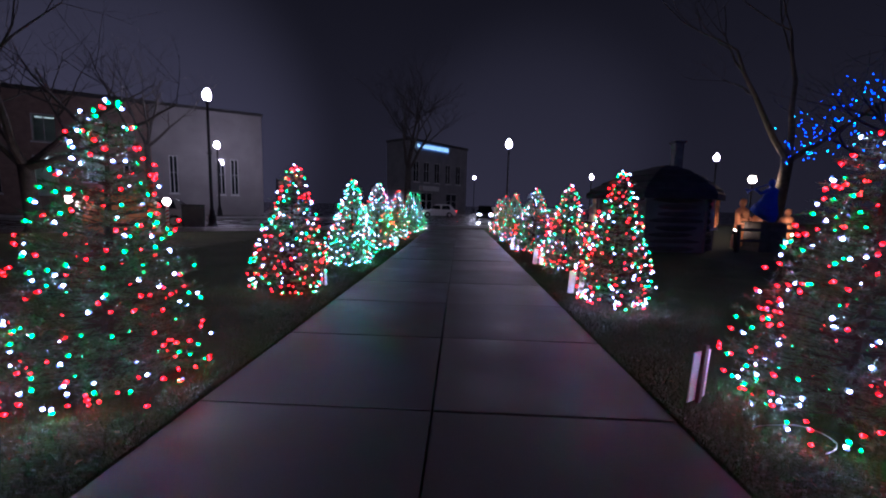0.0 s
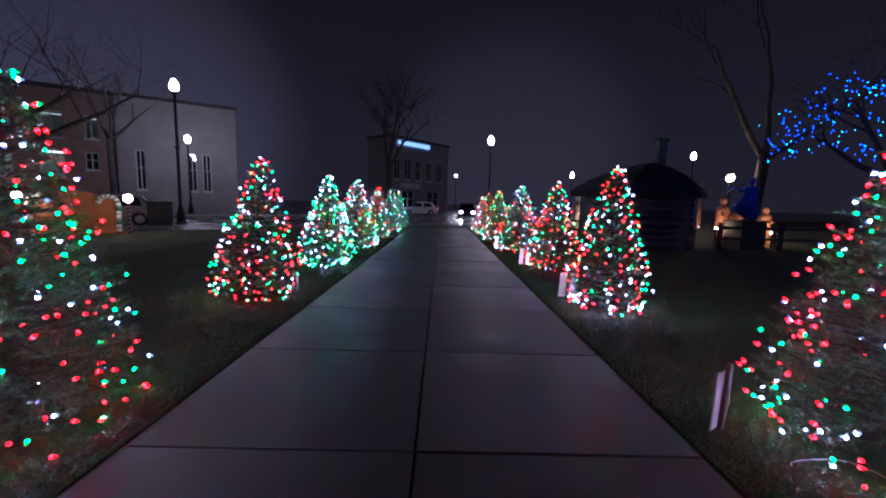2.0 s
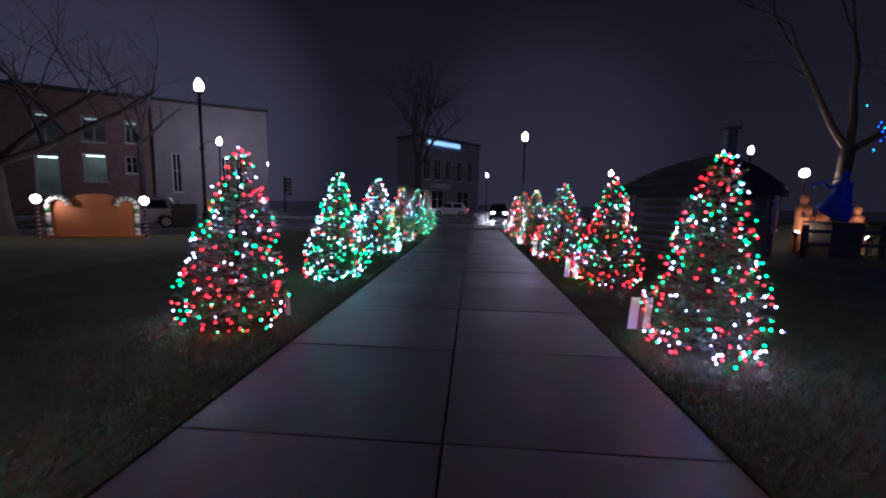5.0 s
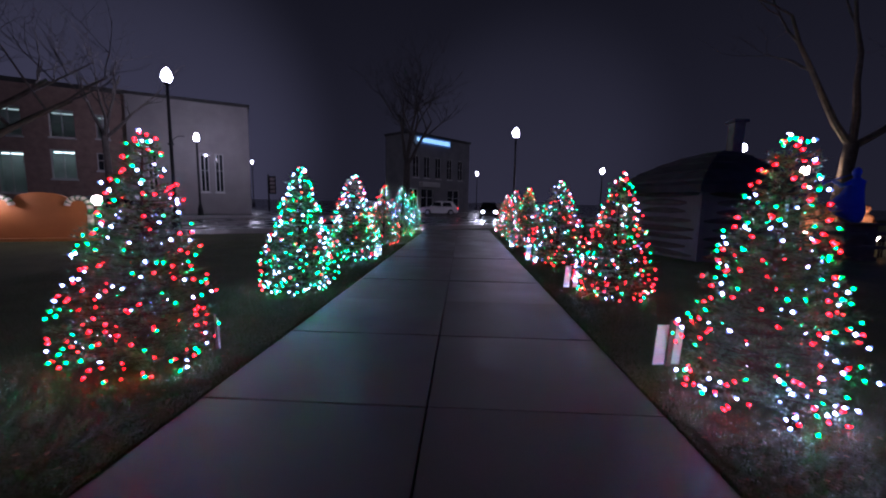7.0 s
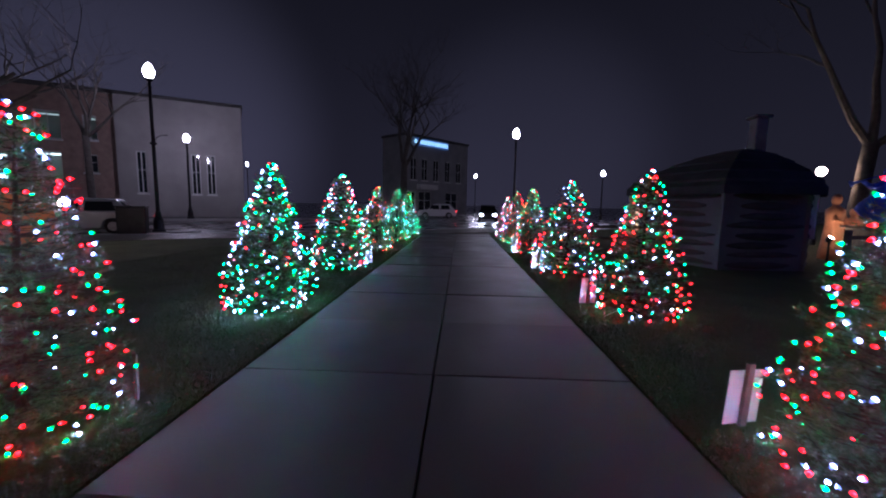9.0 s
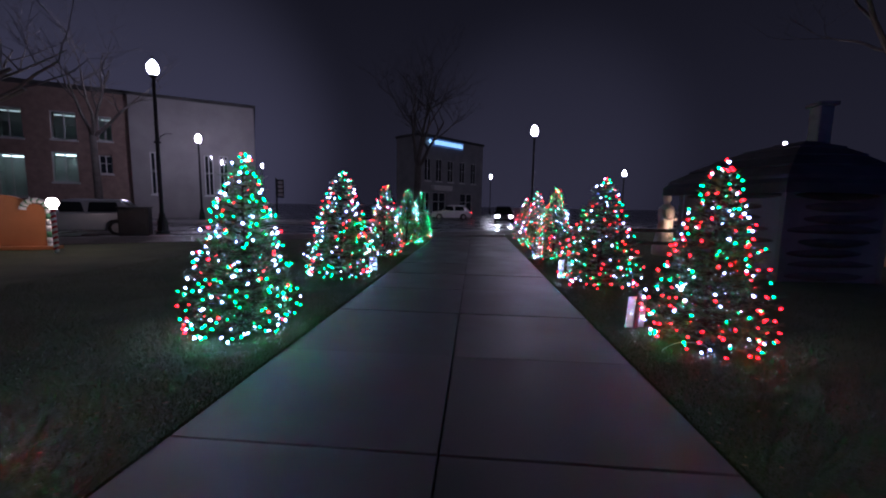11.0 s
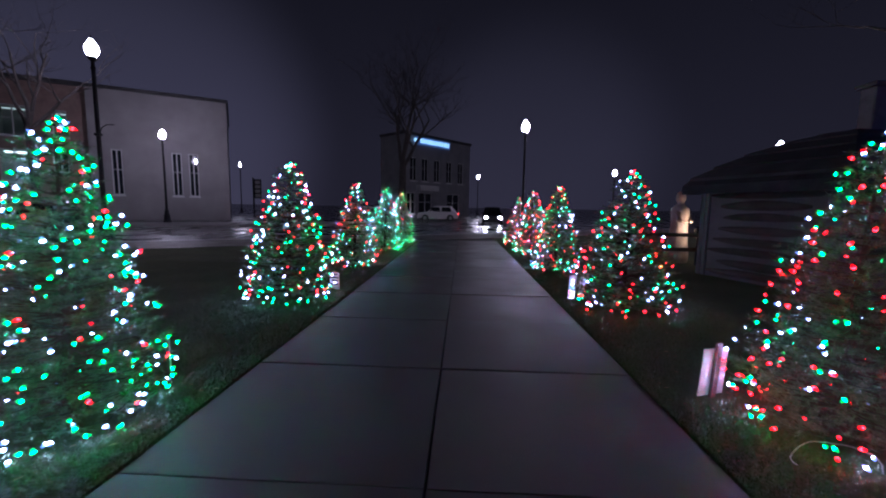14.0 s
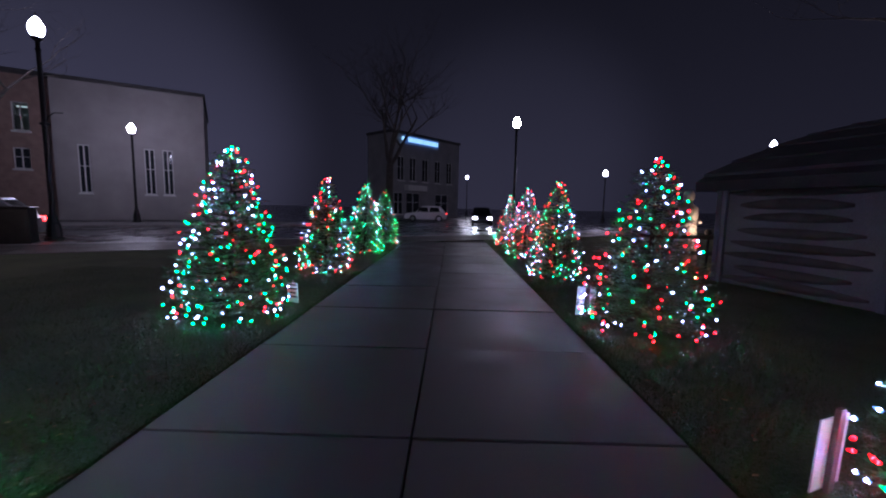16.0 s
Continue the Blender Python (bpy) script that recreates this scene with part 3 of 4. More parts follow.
for k in range(len(rings) - 1):
    (s0, z0), (s1, z1) = rings[k], rings[k + 1]
    bm = bmesh.new()
    lo = [bm.verts.new((cx + (x - cx) * s0, cy + (y - cy) * s0, z0 - (0.16 if k == 0 else 0.03))) for x, y in FOOT]
    lt = [bm.verts.new((cx + (x - cx) * s0, cy + (y - cy) * s0, z0 + 0.03)) for x, y in FOOT]
    hi = [bm.verts.new((cx + (x - cx) * s1 * 0.98, cy + (y - cy) * s1 * 0.98, z1 + 0.012)) for x, y in FOOT]
    for i in range(5):
        j = (i + 1) % 5
        bm.faces.new((lo[i], lo[j], lt[j], lt[i]))
        bm.faces.new((lt[i], lt[j], hi[j], hi[i]))
        bm.faces.new((hi[i], hi[j], lo[j], lo[i]))
    part("shingle_course", bm, M_SHINGLE, cabin)
ch = part("chimney", bbox(7.80, 15.75, 2.6, 8.10, 16.05, 3.80, 0.02), M_STONE, cabin, "narrow square stone chimney")
part("chimney_cap", bbox(7.74, 15.69, 3.80, 8.16, 16.11, 3.88, 0.015), M_STONE, ch)
win = part("window_frame", bbox(-0.02, -0.03, 0.75, 0.95, 0.10, 1.95, 0.01), M_STRIPE_W, cabin, "white window frame")
win.matrix_basis = Matrix.Translation((8.78, 14.98, 0)) @ Matrix.Rotation(math.atan2(1.28, 1.10), 4, "Z") @ pose(0, -0.06, 0)
pn = part("pane", bbox(0.06, -0.036, 0.83, 0.43, -0.031, 1.87), M_PANE, win)
pn = part("pane", bbox(0.50, -0.036, 0.83, 0.87, -0.031, 1.87), M_PANE, win)


# ---- fence, statues and display lights ----
def fence(x0, x1, y):
    f = thing("rail_fence", pose(0, 0, 0), "low dark wooden post and rail fence round the display", "fence", "rail fences")
    n = max(1, round((x1 - x0) / 2.0))
    for k in range(n + 1):
        x = x0 + (x1 - x0) * k / n
        part("post", bbox(x - 0.06, y - 0.06, -0.1, x + 0.06, y + 0.06, 0.98, 0.012), M_WOOD, f)
    for z in (0.42, 0.80):
        part("rail", bbox(x0, y - 0.095, z - 0.05, x1, y - 0.06, z + 0.05, 0.01), M_WOOD, f)


fence(9.9, 18.5, 15.2)
fence(4.6, 6.9, 18.3)


def statue(x, y, z, H, material, label, seed, turn=0):
    rnd = random.Random(seed)
    bm = bmesh.new()
    prof = [(0.27, 0.0), (0.28, 0.10), (0.235, 0.35), (0.19, 0.55), (0.205, 0.68), (0.19, 0.76), (0.085, 0.815), (0.07, 0.84), (0.10, 0.88), (0.105, 0.93), (0.08, 0.98), (0.02, 1.0)]
    lathe(bm, [(r * 1.15, h * H) for r, h in prof], 18)
    for v in bm.verts:
        a = math.atan2(v.co.y, v.co.x)
        if v.co.z < H * 0.74:
            k = 1 + 0.10 * math.sin(a * 7 + v.co.z * 2)
            v.co.x *= k
            v.co.y *= k * 0.85
        v.co.x += 0.03 * math.sin(v.co.z * 2 + seed)
    vv, ff = tube_data([(0.14, -0.05, 0.72 * H), (0.26, -0.14, 0.60 * H), (0.12, -0.26, 0.58 * H)], [0.07, 0.06, 0.045], 7)
    for src in ((vv, ff), ([(-p[0], p[1], p[2]) for p in vv], ff)):
        nv = [bm.verts.new(p) for p in src[0]]
        for q in src[1]:
            bm.faces.new([nv[i] for i in q])
    bmesh.ops.recalc_face_normals(bm, faces=bm.faces)
    ob = part("statue", bm, material, smooth=True)
    ob.matrix_basis = pose(x, y, z, 0, 0, turn)
    return tagged(ob, label, "statue", "display statues")


def trumpeter(x, y, z, turn):
    """A robed figure that leans forward with a trumpet, as one plain mesh."""
    bm = bmesh.new()
    rows = []
    for h, cx, rx, ry in ((0.0, 0.16, 0.08, 0.07), (0.10, 0.10, 0.19, 0.13), (0.28, -0.02, 0.33, 0.19), (0.46, -0.10, 0.38, 0.21), (0.62, -0.07, 0.33, 0.20), (0.82, 0.01, 0.24, 0.17), (1.02, 0.05, 0.20, 0.15), (1.18, 0.07, 0.19, 0.13), (1.26, 0.07, 0.08, 0.07), (1.31, 0.06, 0.07, 0.07), (1.37, 0.05, 0.10, 0.10), (1.45, 0.05, 0.105, 0.11), (1.52, 0.06, 0.075, 0.08), (1.56, 0.06, 0.02, 0.02)):
        rows.append([bm.verts.new((cx + rx * math.cos(a) * (1 + (0.08 * math.sin(a * 6 + h * 3) if h < 0.9 else 0)), ry * math.sin(a), h)) for a in [2 * math.pi * k / 20 for k in range(20)]])
    for a, b in zip(rows, rows[1:]):
        for k in range(20):
            bm.faces.new((a[k], a[(k + 1) % 20], b[(k + 1) % 20], b[k]))
    bm.faces.new(rows[0][::-1])
    bm.faces.new(rows[-1])
    for pts, rad in (([(-0.04, -0.12, 1.14), (-0.22, -0.18, 1.04), (-0.36, -0.12, 1.18)], [0.075, 0.06, 0.04]), ([(-0.04, 0.10, 1.14), (-0.24, 0.12, 1.06), (-0.40, 0.02, 1.20)], [0.075, 0.06, 0.04]), ([(-0.06, -0.04, 1.36), (-0.40, -0.05, 1.22), (-0.56, -0.05, 1.16), (-0.64, -0.05, 1.13)], [0.012, 0.02, 0.035, 0.09])):
        vs, fs = tube_data(pts, rad, 9)
        nv = [bm.verts.new(p) for p in vs]
        for q in fs:
            bm.faces.new([nv[k] for k in q])
    bmesh.ops.recalc_face_normals(bm, faces=bm.faces)
    ob = part("statue", bm, M_STATUE_BLUE, smooth=True)
    ob.matrix_basis = pose(x, y, z, 0, 0, turn)
    return tagged(ob, "bright blue robed statue with a trumpet on a dark plinth", "statue", "display statues")


plinth = thing("plinth", pose(11.36, 15.95, 0), "dark boxed wooden plinth under a blue statue", "plinth")
part("body", bbox(-0.46, -0.42, -0.1, 0.46, 0.42, 1.00, 0.02), M_WOOD, plinth)
part("cap", bbox(-0.54, -0.50, 1.00, 0.54, 0.50, 1.06, 0.015), M_WOOD, plinth)
part("skirting", bbox(-0.50, -0.46, -0.1, 0.50, 0.46, 0.12, 0.015), M_WOOD, plinth)
trumpeter(11.36, 15.95, 1.055, -42)
statue(11.38, 17.2, 0, 1.95, M_STATUE_ORANGE, "plaster statue in orange robes behind the fence", 2, 20)
statue(12.05, 17.3, 0, 1.55, M_STATUE_ORANGE, "small plaster statue in orange robes behind the fence", 3, -20)
statue(13.43, 17.6, 0, 1.58, M_STATUE_ORANGE, "stooped plaster statue in orange robes by the fence", 4, -30)
statue(6.15, 18.92, 0, 1.95, M_STATUE_TAN, "pale tan plaster statue beside the cabin", 5, 30)


def floodlight(x, y, z, towards):
    fl = thing("floodlight", pose(x, y, 0), "small bright floodlight on a spike in the lawn", "floodlight", "floodlights")
    part("spike", bbox(-0.02, -0.02, -0.1, 0.02, 0.02, z - 0.06), M_IRON, fl)
    q = (Vector(towards) - Vector((x, y, z))).to_track_quat("Z", "Y").to_matrix().to_4x4()
    bm = bmesh.new()
    lathe(bm, [(0.03, -0.12), (0.07, -0.06), (0.085, 0.02), (0.085, 0.03)], 12)
    h = part("housing", bm, M_IRON, fl)
    h.matrix_basis = Matrix.Translation((0, 0, z)) @ q
    bm = bmesh.new()
    lathe(bm, [(0.075, 0.032), (0.075, 0.04), (0.05, 0.055)], 12)
    h = part("lens", bm, M_FLOOD, fl)
    h.matrix_basis = Matrix.Translation((0, 0, z)) @ q


floodlight(12.70, 16.3, 0.55, (12.1, 17.4, 1.2))
floodlight(13.05, 16.55, 0.55, (13.4, 17.6, 1.1))
floodlight(6.35, 18.35, 0.90, (6.9, 19.3, 1.2))
floodlight(10.75, 16.6, 0.66, (11.3, 16.4, 1.6))
warm = thing("warm_lamp_post", pose(15.3, 22.3, 0), "slim lamp post with a warm glowing lantern", "street lamp")
bm = bmesh.new()
lathe(bm, [(0.12, 0), (0.10, 0.3), (0.05, 0.4), (0.045, 2.85), (0.10, 2.92)], 10)
part("pole", bm, M_IRON, warm)
bm = bmesh.new()
lathe(bm, [(0.08, 2.92), (0.16, 3.02), (0.17, 3.14), (0.10, 3.26)], 14)
part("globe", bm, M_WARM, warm, "warm white globe", True)


# ---- gingerbread board with candy canes ----
SIGN = pose(-12.98, 15.75, 0, 0, 0, 22) @ Matrix.Diagonal((1.08, 1, 1.02, 1))
ginger = thing("gingerbread_board", SIGN, "orange gingerbread house board with an arched top on the lawn", "display board")
outline = [(-1.10, 0.08), (1.10, 0.08), (1.10, 1.22)]
for k in range(9):
    a = math.pi * k / 8
    outline.append((0.62 * math.cos(a) + 0.0, 1.26 + 0.24 * math.sin(a)))
outline.append((-1.10, 1.22))
bm = bmesh.new()
prism(bm, outline, 0.10)
bmesh.ops.recalc_face_normals(bm, faces=bm.faces)
part("panel", bm, M_GINGER, ginger)
part("base_board", bbox(-1.26, -0.2, -0.05, 1.26, 0.22, 0.09, 0.01), M_GINGER, ginger)


def candy_cane(side):
    c = thing("candy_cane", SIGN @ pose(side * 1.15, -0.09, 0), "striped white and green candy cane against the board", "candy cane", "candy canes")
    pts = [Vector((0, 0, 0.0)), Vector((0, 0, 0.5)), Vector((side * 0.02, 0, 1.0))]
    for k in range(1, 8):
        a = math.pi * k / 7
        pts.append(Vector((-side * 0.26 + side * 0.28 * math.cos(a), 0, 1.05 + 0.30 * math.sin(a))))
    dense = []
    for a, b in zip(pts, pts[1:]):
        for q in range(3):
            dense.append(a.lerp(b, q / 3))
    for k in range(len(dense) - 1):
        v, f = tube_data([tuple(dense[k]), tuple(dense[k + 1])], 0.075, 10)
        raw("stripe", v, f, M_STRIPE_G if k % 3 == 2 else M_STRIPE_W, c, True)


candy_cane(-1)
candy_cane(1)


def candy_pole(x, y):
    c = thing("candy_pole_lamp", pose(x, y, 0), "red and white striped pole with a glowing ball on top", "lamp", "striped pole lamps")
    for k in range(16):
        bm = bmesh.new()
        z = k * 0.07
        lathe(bm, [(0.055, z), (0.055, z + 0.07)], 10)
        for v in bm.verts:
            v.co.z += 0.035 * v.co.x / 0.055
        part("stripe", bm, M_STRIPE_R if k % 2 else M_STRIPE_W, c, smooth=False)
    bm = bmesh.new()
    lathe(bm, [(0.08, 1.14), (0.10, 1.16), (0.06, 1.19)], 12)
    part("collar", bm, M_STRIPE_W, c)
    bm = bmesh.new()
    lathe(bm, [(0.04, 1.19), (0.11, 1.24), (0.13, 1.32), (0.10, 1.41), (0.03, 1.45)], 16)
    part("ball", bm, M_BALL, c, "glowing pinkish white ball", True)


candy_pole(-10.9, 15.5)
candy_pole(-14.05, 14.82)

box_ = thing("utility_cabinet", pose(-13.75, 21.0, 0, 0, 0, 31), "dark metal utility cabinet beside the lamp post", "cabinet")
part("body", bbox(-0.5, -0.35, -0.02, 0.5, 0.35, 1.1, 0.03), M_IRON, box_)
part("lid", bbox(-0.54, -0.39, 1.1, 0.54, 0.39, 1.16, 0.02), M_IRON, box_)
part("door", bbox(-0.42, -0.372, 0.12, 0.42, -0.352, 1.0, 0.006), M_IRON, box_)


# ---- cars ----
def car(m, paint, label, heads=True, tails=True, long=4.5, tall=1.62):
    c = thing("car", m, label, "car", "cars on the road")
    h = tall
    L = long / 2
    wheel_r = 0.34

    def arch(cx):
        return [(cx + 0.40 * math.cos(a), 0.34 + 0.40 * math.sin(a)) for a in [math.pi * (1 - k / 6) for k in range(7)]]

    front, rear = L - 0.88, -L + 0.85
    body = [(-L + 0.04, 0.30)] + arch(rear) + [(rear + 0.42, 0.24)] + [(front - 0.42, 0.24)] + arch(front) + [(L - 0.05, 0.28), (L, 0.45), (L - 0.03, 0.72), (L - 0.22, 0.88), (L - 1.10, 1.00), (-L + 0.25, 1.02), (-L + 0.02, 0.85), (-L, 0.5)]

    def loft(outline, widths):
        bm = bmesh.new()
        mz = sum(z for _, z in outline) / len(outline)
        rows = []
        for y, s in widths:
            rows.append([bm.verts.new((x * (1 - (1 - s) * 0.4), y, mz + (z - mz) * s)) for x, z in outline])
        bm.faces.new(rows[0])
        bm.faces.new(rows[-1][::-1])
        for a, b in zip(rows, rows[1:]):
            for i in range(len(a)):
                j = (i + 1) % len(a)
                bm.faces.new((a[i], a[j], b[j], b[i]))
        bmesh.ops.recalc_face_normals(bm, faces=bm.faces)
        return bm

    part("body", loft(body, [(-0.90, 0.90), (-0.86, 0.98), (-0.7, 1.0), (0.7, 1.0), (0.86, 0.98), (0.90, 0.90)]), paint, c)
    roof = [(L - 1.15, 0.98), (L - 1.85, h - 0.06), (L - 2.3, h), (-L + 0.75, h - 0.03), (-L + 0.18, 1.00)]
    bm = bmesh.new()
    rows = []
    for y, zs in ((-0.80, 0), (-0.62, 1), (0.62, 1), (0.80, 0)):
        rows.append([bm.verts.new((x, y if z < 1.1 else y * 0.86, z if zs else min(z, h - 0.07))) for x, z in roof])
    bm.faces.new(rows[0])
    bm.faces.new(rows[-1][::-1])
    for a, b in zip(rows, rows[1:]):
        for i in range(len(a)):
            j = (i + 1) % len(a)
            bm.faces.new((a[i], a[j], b[j], b[i]))
    bmesh.ops.recalc_face_normals(bm, faces=bm.faces)
    part("cabin", bm, paint, c)
    for s in (-1, 1):
        for x0, x1 in ((L - 2.55, L - 1.62), (-L + 0.75, L - 2.65)):
            bm = bmesh.new()
            zt = h - 0.16
            pts = [(x0, 0.81 * s, 1.04), (x1 + (0.28 if x1 > 0.3 else 0), 0.81 * s, 1.04), (x1 - 0.06, 0.725 * s, zt), (x0 + (0.12 if x0 < 0 else 0), 0.725 * s, zt)]
            bm.faces.new([bm.verts.new(p) for p in pts])
            r = bmesh.ops.solidify(bm, geom=bm.faces[:], thickness=0.02)
            part("side_window", bm, M_PANE, c)
        part("mirror", bbox(L - 1.75, 0.90 * s - 0.07, 0.98, L - 1.55, 0.90 * s + 0.07, 1.12, 0.02), paint, c)
    for x0, z0, x1, z1, nm in ((L - 1.20, 1.03, L - 1.78, h - 0.12, "windscreen"), (-L + 0.20, 1.05, -L + 0.66, h - 0.12, "rear_window")):
        bm = bmesh.new()
        e = 0.012 if x0 > 0 else -0.012
        bm.faces.new([bm.verts.new(p) for p in ((x0 + e, -0.68, z0), (x0 + e, 0.68, z0), (x1 + e * 2, 0.56, z1), (x1 + e * 2, -0.56, z1))])
        bmesh.ops.solidify(bm, geom=bm.faces[:], thickness=0.015)
        part(nm, bm, M_PANE, c)
    for x in (front, rear):
        for s in (-1, 1):
            bm = bmesh.new()
            lathe(bm, [(0.22, -0.10), (0.32, -0.10), (wheel_r, -0.07), (wheel_r, 0.07), (0.32, 0.10), (0.22, 0.10)], 18)
            w = part("wheel", bm, M_TYRE, c, "black rubber tyre")
            w.matrix_basis = pose(x, 0.80 * s, wheel_r, 90, 0, 0)
            bm = bmesh.new()
            lathe(bm, [(0.21, -0.105), (0.21, 0.105), (0.08, 0.115)], 12)
            part("rim", bm, M_RIM, w)
    for s in (-1, 1):
        part("headlight", bbox(L - 0.14, 0.62 * s - 0.13, 0.62, L + 0.012, 0.62 * s + 0.13, 0.76, 0.03), M_HEAD if heads else M_PANE, c)
        part("tail_light", bbox(-L - 0.012, 0.70 * s - 0.10, 0.72, -L + 0.12, 0.70 * s + 0.10, 0.90, 0.02), M_TAIL if tails else M_STRIPE_R, c)
    part("grille", bbox(L - 0.05, -0.42, 0.42, L + 0.014, 0.42, 0.62, 0.01), M_IRON, c)
    return c


ROAD_Z = -0.14
car(pose(2.9, 44.0, ROAD_Z, 0, 0, -92), M_CAR_DARK, "dark car facing the walk with bright headlights", tails=False)
car(pose(-2.6, 50.5, ROAD_Z, 0, 0, 187), M_CAR_WHITE, "white crossover car on the wet road", heads=False, tall=1.68)
car(STREET @ pose(-5.6, 6.4, ROAD_Z, 0, 0, 180), M_CAR_SILVER, "silver car with lit tail lights on the near lane", heads=False)


# ---- buildings ----
def building(name, m, x0, x1, depth, height, openings, material, label, trim=M_TRIM, base_z=-0.1, cornice=0.35):
    """Front along x at y = 0; openings are (x0, x1, z0, z1, lit)."""
    b = thing(name, m, label, "building", "buildings across the road")
    T = 0.35
    xs = sorted({x0, x1, *[o[0] for o in openings], *[o[1] for o in openings]})
    zs = sorted({base_z, height, *[o[2] for o in openings], *[o[3] for o in openings]})
    bm = bmesh.new()
    for xa, xb in zip(xs, xs[1:]):
        solid = []
        for z_a, z_b in zip(zs, zs[1:]):
            mx, mz = (xa + xb) / 2, (z_a + z_b) / 2
            if not any(o[0] < mx < o[1] and o[2] < mz < o[3] for o in openings):
                if solid and abs(solid[-1][1] - z_a) < 1e-6:
                    solid[-1][1] = z_b
                else:
                    solid.append([z_a, z_b])
        for z_a, z_b in solid:
            box(bm, xa, 0, z_a, xb, T, z_b)
    bmesh.ops.remove_doubles(bm, verts=bm.verts[:], dist=0.0005)
    part("wall", bm, material, b)
    bm = bmesh.new()
    box(bm, x0, T, base_z, x0 + T, depth, height)
    box(bm, x1 - T, T, base_z, x1, depth, height)
    box(bm, x0 + T, depth - T, base_z, x1 - T, depth, height)
    part("rear_wall", bm, material, b)
    part("roof", bbox(x0 - 0.15, -0.2, height, x1 + 0.15, depth + 0.15, height + cornice, 0.04), M_ROOF, b)
    for xa, xb, za, zb, lit in openings:
        w = part("window", bbox(xa - 0.08, -0.10, za - 0.14, xb + 0.08, 0.12, za - 0.003, 0.015), trim, b, "window with a stone sill")
        bm = bmesh.new()
        fr = 0.07
        box(bm, xa, 0.10, za, xa + fr, 0.18, zb)
        box(bm, xb - fr, 0.10, za, xb, 0.18, zb)
        box(bm, xa + fr, 0.10, zb - fr, xb - fr, 0.18, zb)
        box(bm, xa + fr, 0.10, za, xb - fr, 0.18, za + fr)
        box(bm, (xa + xb) / 2 - 0.04, 0.105, za + fr, (xa + xb) / 2 + 0.04, 0.175, zb - fr)
        box(bm, xa + fr, 0.11, za + (zb - za) * 0.55, xb - fr, 0.17, za + (zb - za) * 0.55 + 0.05)
        part("frame", bm, trim, w)
        part("pane", bbox(xa + fr, 0.135, za + fr, xb - fr, 0.145, zb - fr), M_CLEAR if lit or (za > 6.0 and xa < -9) else M_PANE, w)
        if lit or za > 6.0 and xa < -9 and lit is not None:
            room = bmesh.new()
            box(room, xa - 0.5, 2.2, za - 0.6, xb + 0.5, 2.3, zb + 0.5)
            box(room, xa - 0.5, T + 0.02, zb + 0.4, xb + 0.5, 2.2, zb + 0.5)
            box(room, xa - 0.5, T + 0.02, za - 0.7, xb + 0.5, 2.2, za - 0.6)
            box(room, xa - 0.6, T + 0.02, za - 0.6, xa - 0.5, 2.2, zb + 0.4)
            box(room, xb + 0.5, T + 0.02, za - 0.6, xb + 0.6, 2.2, zb + 0.4)
            part("room", room, M_ROOM, w, "pale room lit by a tube lamp")
            part("tube_lamp", bbox(xa, 0.9, zb - 0.22, xb, 1.0, zb - 0.12, 0.02), M_TUBE if lit else M_TUBE_DIM, w)
    return b


building("brick_building", STREET @ pose(0.35, 26, 0), -42, -8.3, 12, 10.2, [
    (-16.6, -15.0, 1.6, 4.9, True), (-13.45, -11.85, 2.8, 5.2, True), (-10.5, -9.6, 3.6, 5.1, False),
    (-16.5, -14.95, 6.1, 8.4, False), (-13.35, -11.75, 6.2, 8.4, False), (-10.4, -9.5, 6.3, 8.3, False),
    (-20.4, -18.6, 1.6, 4.9, False), (-20.4, -18.6, 6.1, 8.4, False), (-24.4, -22.6, 1.6, 4.9, True), (-24.4, -22.6, 6.1, 8.4, False),
], M_BRICK, "dark brick building with lit office windows at night")
building("pale_building", STREET @ pose(0, 25.6, 0), -7.9, 1.6, 12, 10.2, [
    (-2.6, -1.9, 2.0, 5.6, False), (-1.4, -0.7, 2.0, 5.6, False), (-6.6, -5.9, 2.0, 5.6, False),
], M_PALE, "tall plain building with a pale stucco front", cornice=0.25)
FAR = pose(-6.55, 60.6, 0, 0, 0, 50)
shop = building("corner_building", FAR, -1.6, 12, 5, 10.9, [
    (-0.6, 0.6, 4.9, 8.0, False), (1.6, 2.8, 4.9, 8.0, False), (4.0, 5.2, 4.9, 8.0, False), (6.6, 7.8, 4.9, 8.0, False), (9.2, 10.4, 4.9, 8.0, False),
    (-1.2, 0.4, 0.4, 3.3, False), (1.0, 3.6, 0.4, 3.3, False), (6.8, 9.6, 0.4, 3.3, False),
], M_FACADE, "grey corner building with tall dark windows and a shopfront")
awn = bmesh.new()
prism(awn, [(0.6, 3.6), (4.2, 3.6), (4.2, 4.3), (0.6, 4.3)], 0.8)
ob = part("awning", awn, M_TRIM, shop, "pale sloping awning")
ob.matrix_basis = pose(0, -0.82, 0)
sg = thing("roof_sign", FAR @ pose(0, -0.35, 0), "long blue illuminated sign on the front of a building", "sign")
part("cabinet", bbox(0.3, 0.0, 9.75, 6.9, 0.24, 10.75, 0.03), M_SIGN_BACK, sg, "glowing blue sign cabinet")
rsn = random.Random(4)
x = 0.9
while x < 6.6:
    w = rsn.uniform(0.22, 0.40)
    part("letter_bar", bbox(x, -0.03, 9.95, x + w, -0.004, 10.55, 0.01), M_SIGN, sg)
    x += w + rsn.uniform(0.05, 0.11)
bm = bmesh.new()
lathe(bm, [(0.28, 0), (0.28, 0.04)], 14, pose(0.0, -0.02, 10.25, 90, 0, 0))
part("emblem", bm, M_SIGN, sg)

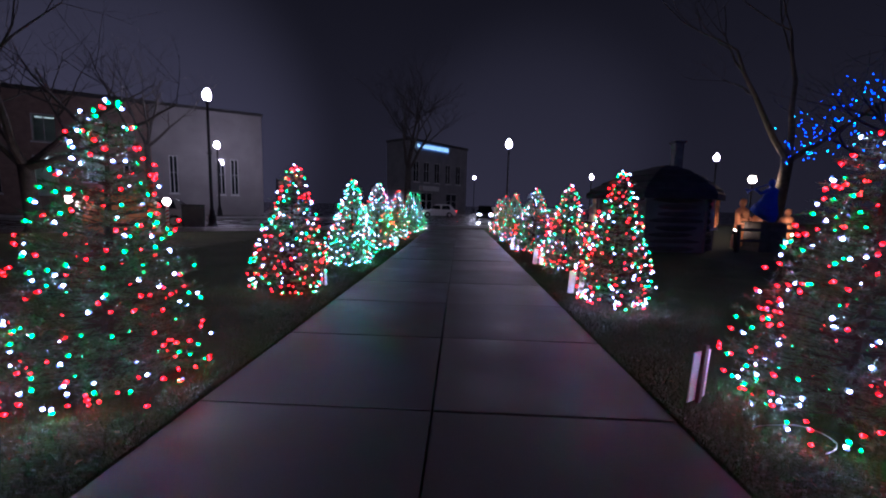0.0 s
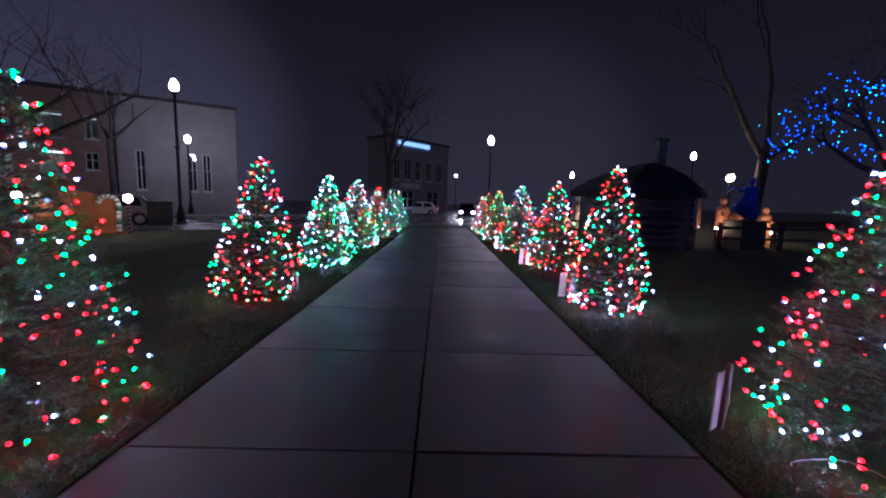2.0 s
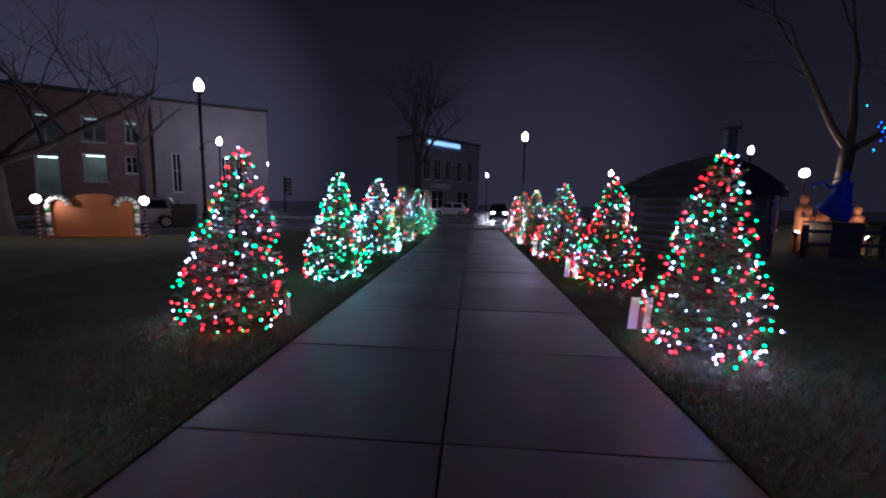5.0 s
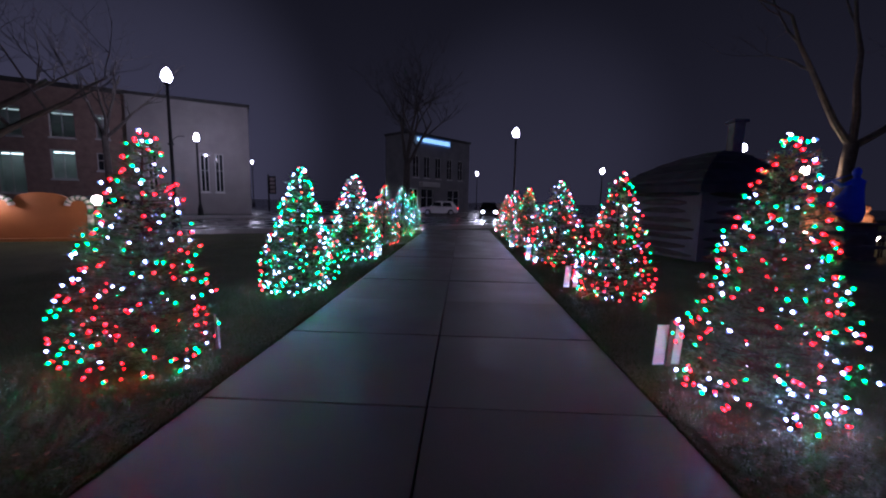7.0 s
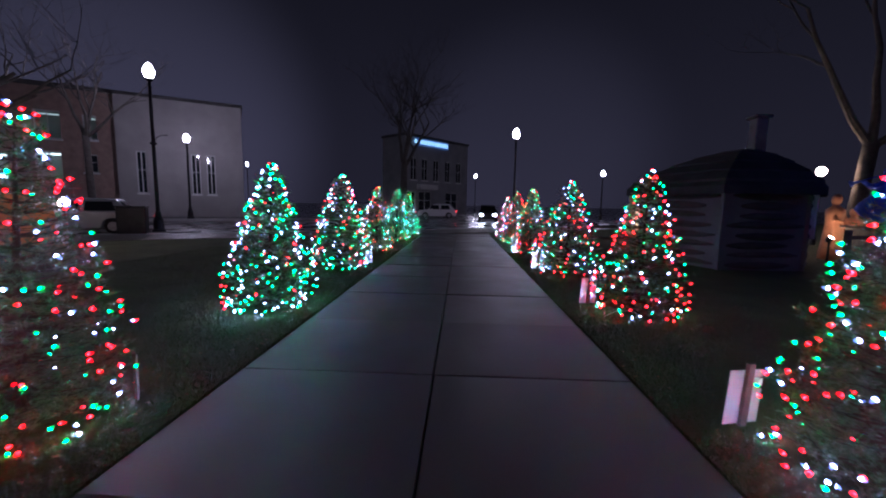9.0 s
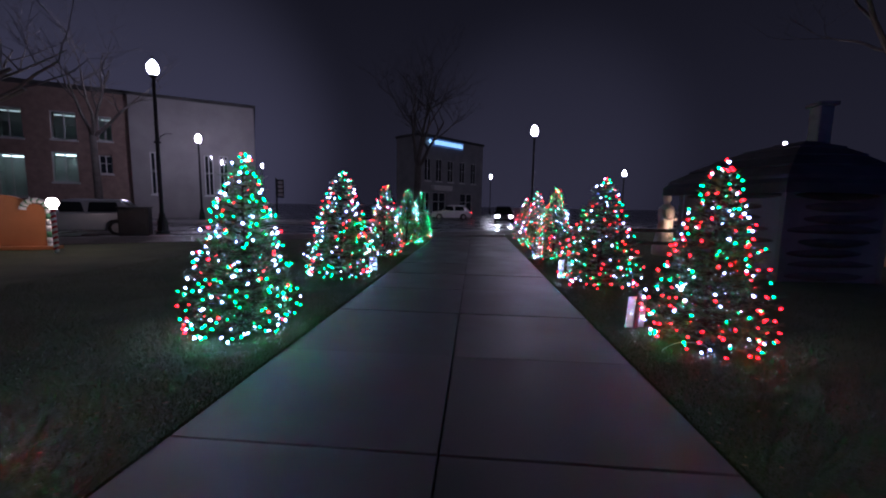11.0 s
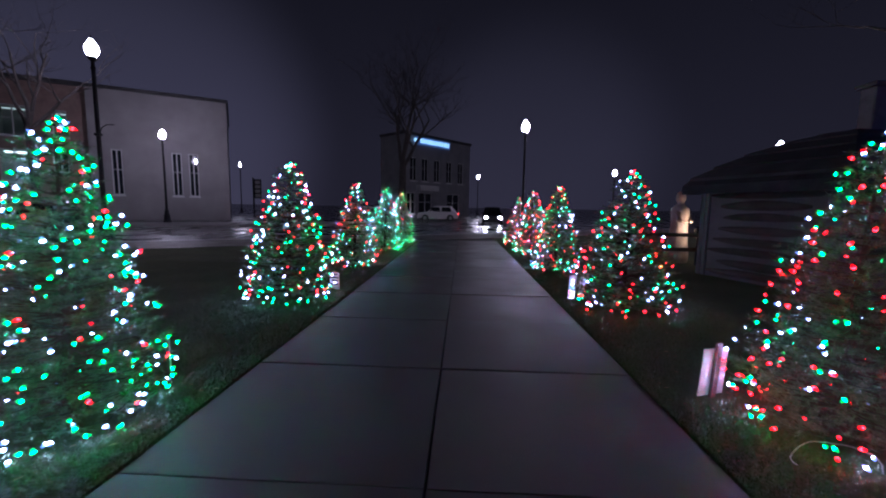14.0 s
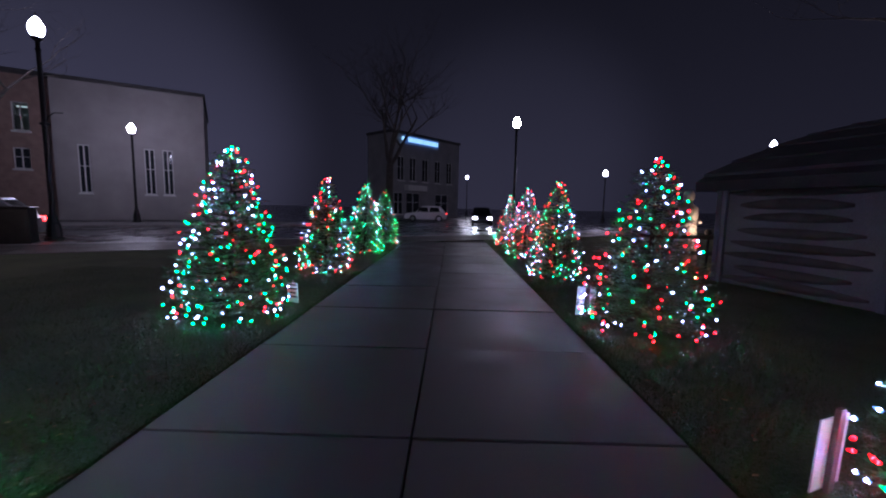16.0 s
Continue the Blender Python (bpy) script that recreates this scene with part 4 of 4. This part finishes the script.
post = thing("banner_post", pose(-24.2, 52.2, -0.14), "dark post with a narrow pale vertical banner", "sign")
part("pole", bbox(-0.07, -0.07, 0, 0.07, 0.07, 4.6), M_IRON, post)
part("banner", bbox(0.1, -0.03, 2.2, 0.95, 0.03, 4.4, 0.01), M_IRON, post)
for k in range(4):
    part("letter_bar", bbox(0.22, -0.045, 2.35 + k * 0.5, 0.83, -0.034, 2.72 + k * 0.5), M_CARD, post)



# ---- grass and fallen leaves ----
def blades(seed, count, x0, x1, y0, y1):
    rnd = random.Random(seed)
    v, f = [], []
    for k in range(count):
        x = x0 + (x1 - x0) * rnd.random() ** (1.7 if x0 > 0 else 1.0)
        if x0 < 0:
            x = x1 - (x1 - x0) * rnd.random() ** 1.7
        y = rnd.uniform(y0, y1)
        hgt = rnd.uniform(0.012, 0.034)
        a = rnd.random() * 6.28
        w = 0.0022
        bx, by = math.cos(a) * w, math.sin(a) * w
        lx, ly = rnd.uniform(-0.018, 0.018), rnd.uniform(-0.018, 0.018)
        o = len(v)
        v.extend(((x - bx, y - by, -0.004), (x + bx, y + by, -0.004), (x + lx, y + ly, hgt)))
        f.append((o, o + 1, o + 2))
    return v, f


for seed, x0, x1 in ((5, -7.5, -HALF - 0.0), (6, HALF + 0.0, 7.5)):
    v, f = blades(seed, 150000, x0, x1, 1.0, 17.0)
    tagged(raw("grass", v, f, M_BLADE), "short damp winter grass of the lawn", "grass", kind="stuff")


def leaves(seed, count):
    rnd = random.Random(seed)
    v, f = [], []
    for k in range(count):
        side = rnd.choice((-1, 1))
        x = side * (HALF + 0.02 + abs(rnd.gauss(0, 0.7)))
        y = rnd.uniform(1.5, 16)
        a = rnd.random() * 6.28
        s = rnd.uniform(0.012, 0.028)
        c, n = math.cos(a) * s, math.sin(a) * s
        o = len(v)
        z = rnd.uniform(0.02, 0.035)
        v.extend(((x - c, y - n, z), (x - n * 0.5, y + c * 0.5, z + rnd.uniform(0, 0.008)), (x + c, y + n, z), (x + n * 0.5, y - c * 0.5, z + rnd.uniform(0, 0.008))))
        f.append((o, o + 1, o + 2, o + 3))
    return v, f


v, f = leaves(9, 420)
tagged(raw("fallen_leaves", v, f, M_LEAF), "brown fallen leaf litter along the edge of the walk", "leaves", kind="stuff")


# ---- slabs of the walk and pavement, last ----
walkway = new("walkway")
tagged(walkway, "wide walk of damp grey concrete slabs in two columns", "walkway", kind="structure")


def slab_mesh(w, d, t, bev):
    bm = bmesh.new()
    box(bm, -w / 2, -d / 2, -t, w / 2, d / 2, 0)
    top = [e for e in bm.edges if all(abs(q.co.z) < 1e-6 for q in e.verts)]
    bmesh.ops.bevel(bm, geom=top, offset=bev, segments=2, affect="EDGES")
    me = bpy.data.meshes.new("slab")
    bm.to_mesh(me)
    bm.free()
    me.materials.append(M_CONCRETE)
    return me


PITCH = 1.478
slab = slab_mesh(HALF - 0.008, PITCH - 0.007, 0.12, 0.005)
rs = random.Random(3)
for k in range(-8, 14):
    for side in (-1, 1):
        m = pose(side * (HALF / 2 + 0.002), 3.81 + PITCH * (k + 0.5), rs.uniform(-0.004, 0.003), rs.uniform(-0.12, 0.12), rs.uniform(-0.1, 0.1), 0)
        share("slab", slab, walkway, m)

pavement = new("pavement")
pavement.matrix_basis = STREET
tagged(pavement, "pale damp concrete pavement slabs beside the road", "pavement", kind="structure")
pslab = slab_mesh(1.5, 1.56, 0.1, 0.01)
for k in range(-20, 30):
    share("slab", pslab, pavement, pose(k * 1.515, 0.8, 0.012 + rs.uniform(-0.003, 0.003), 0, 0, 0))
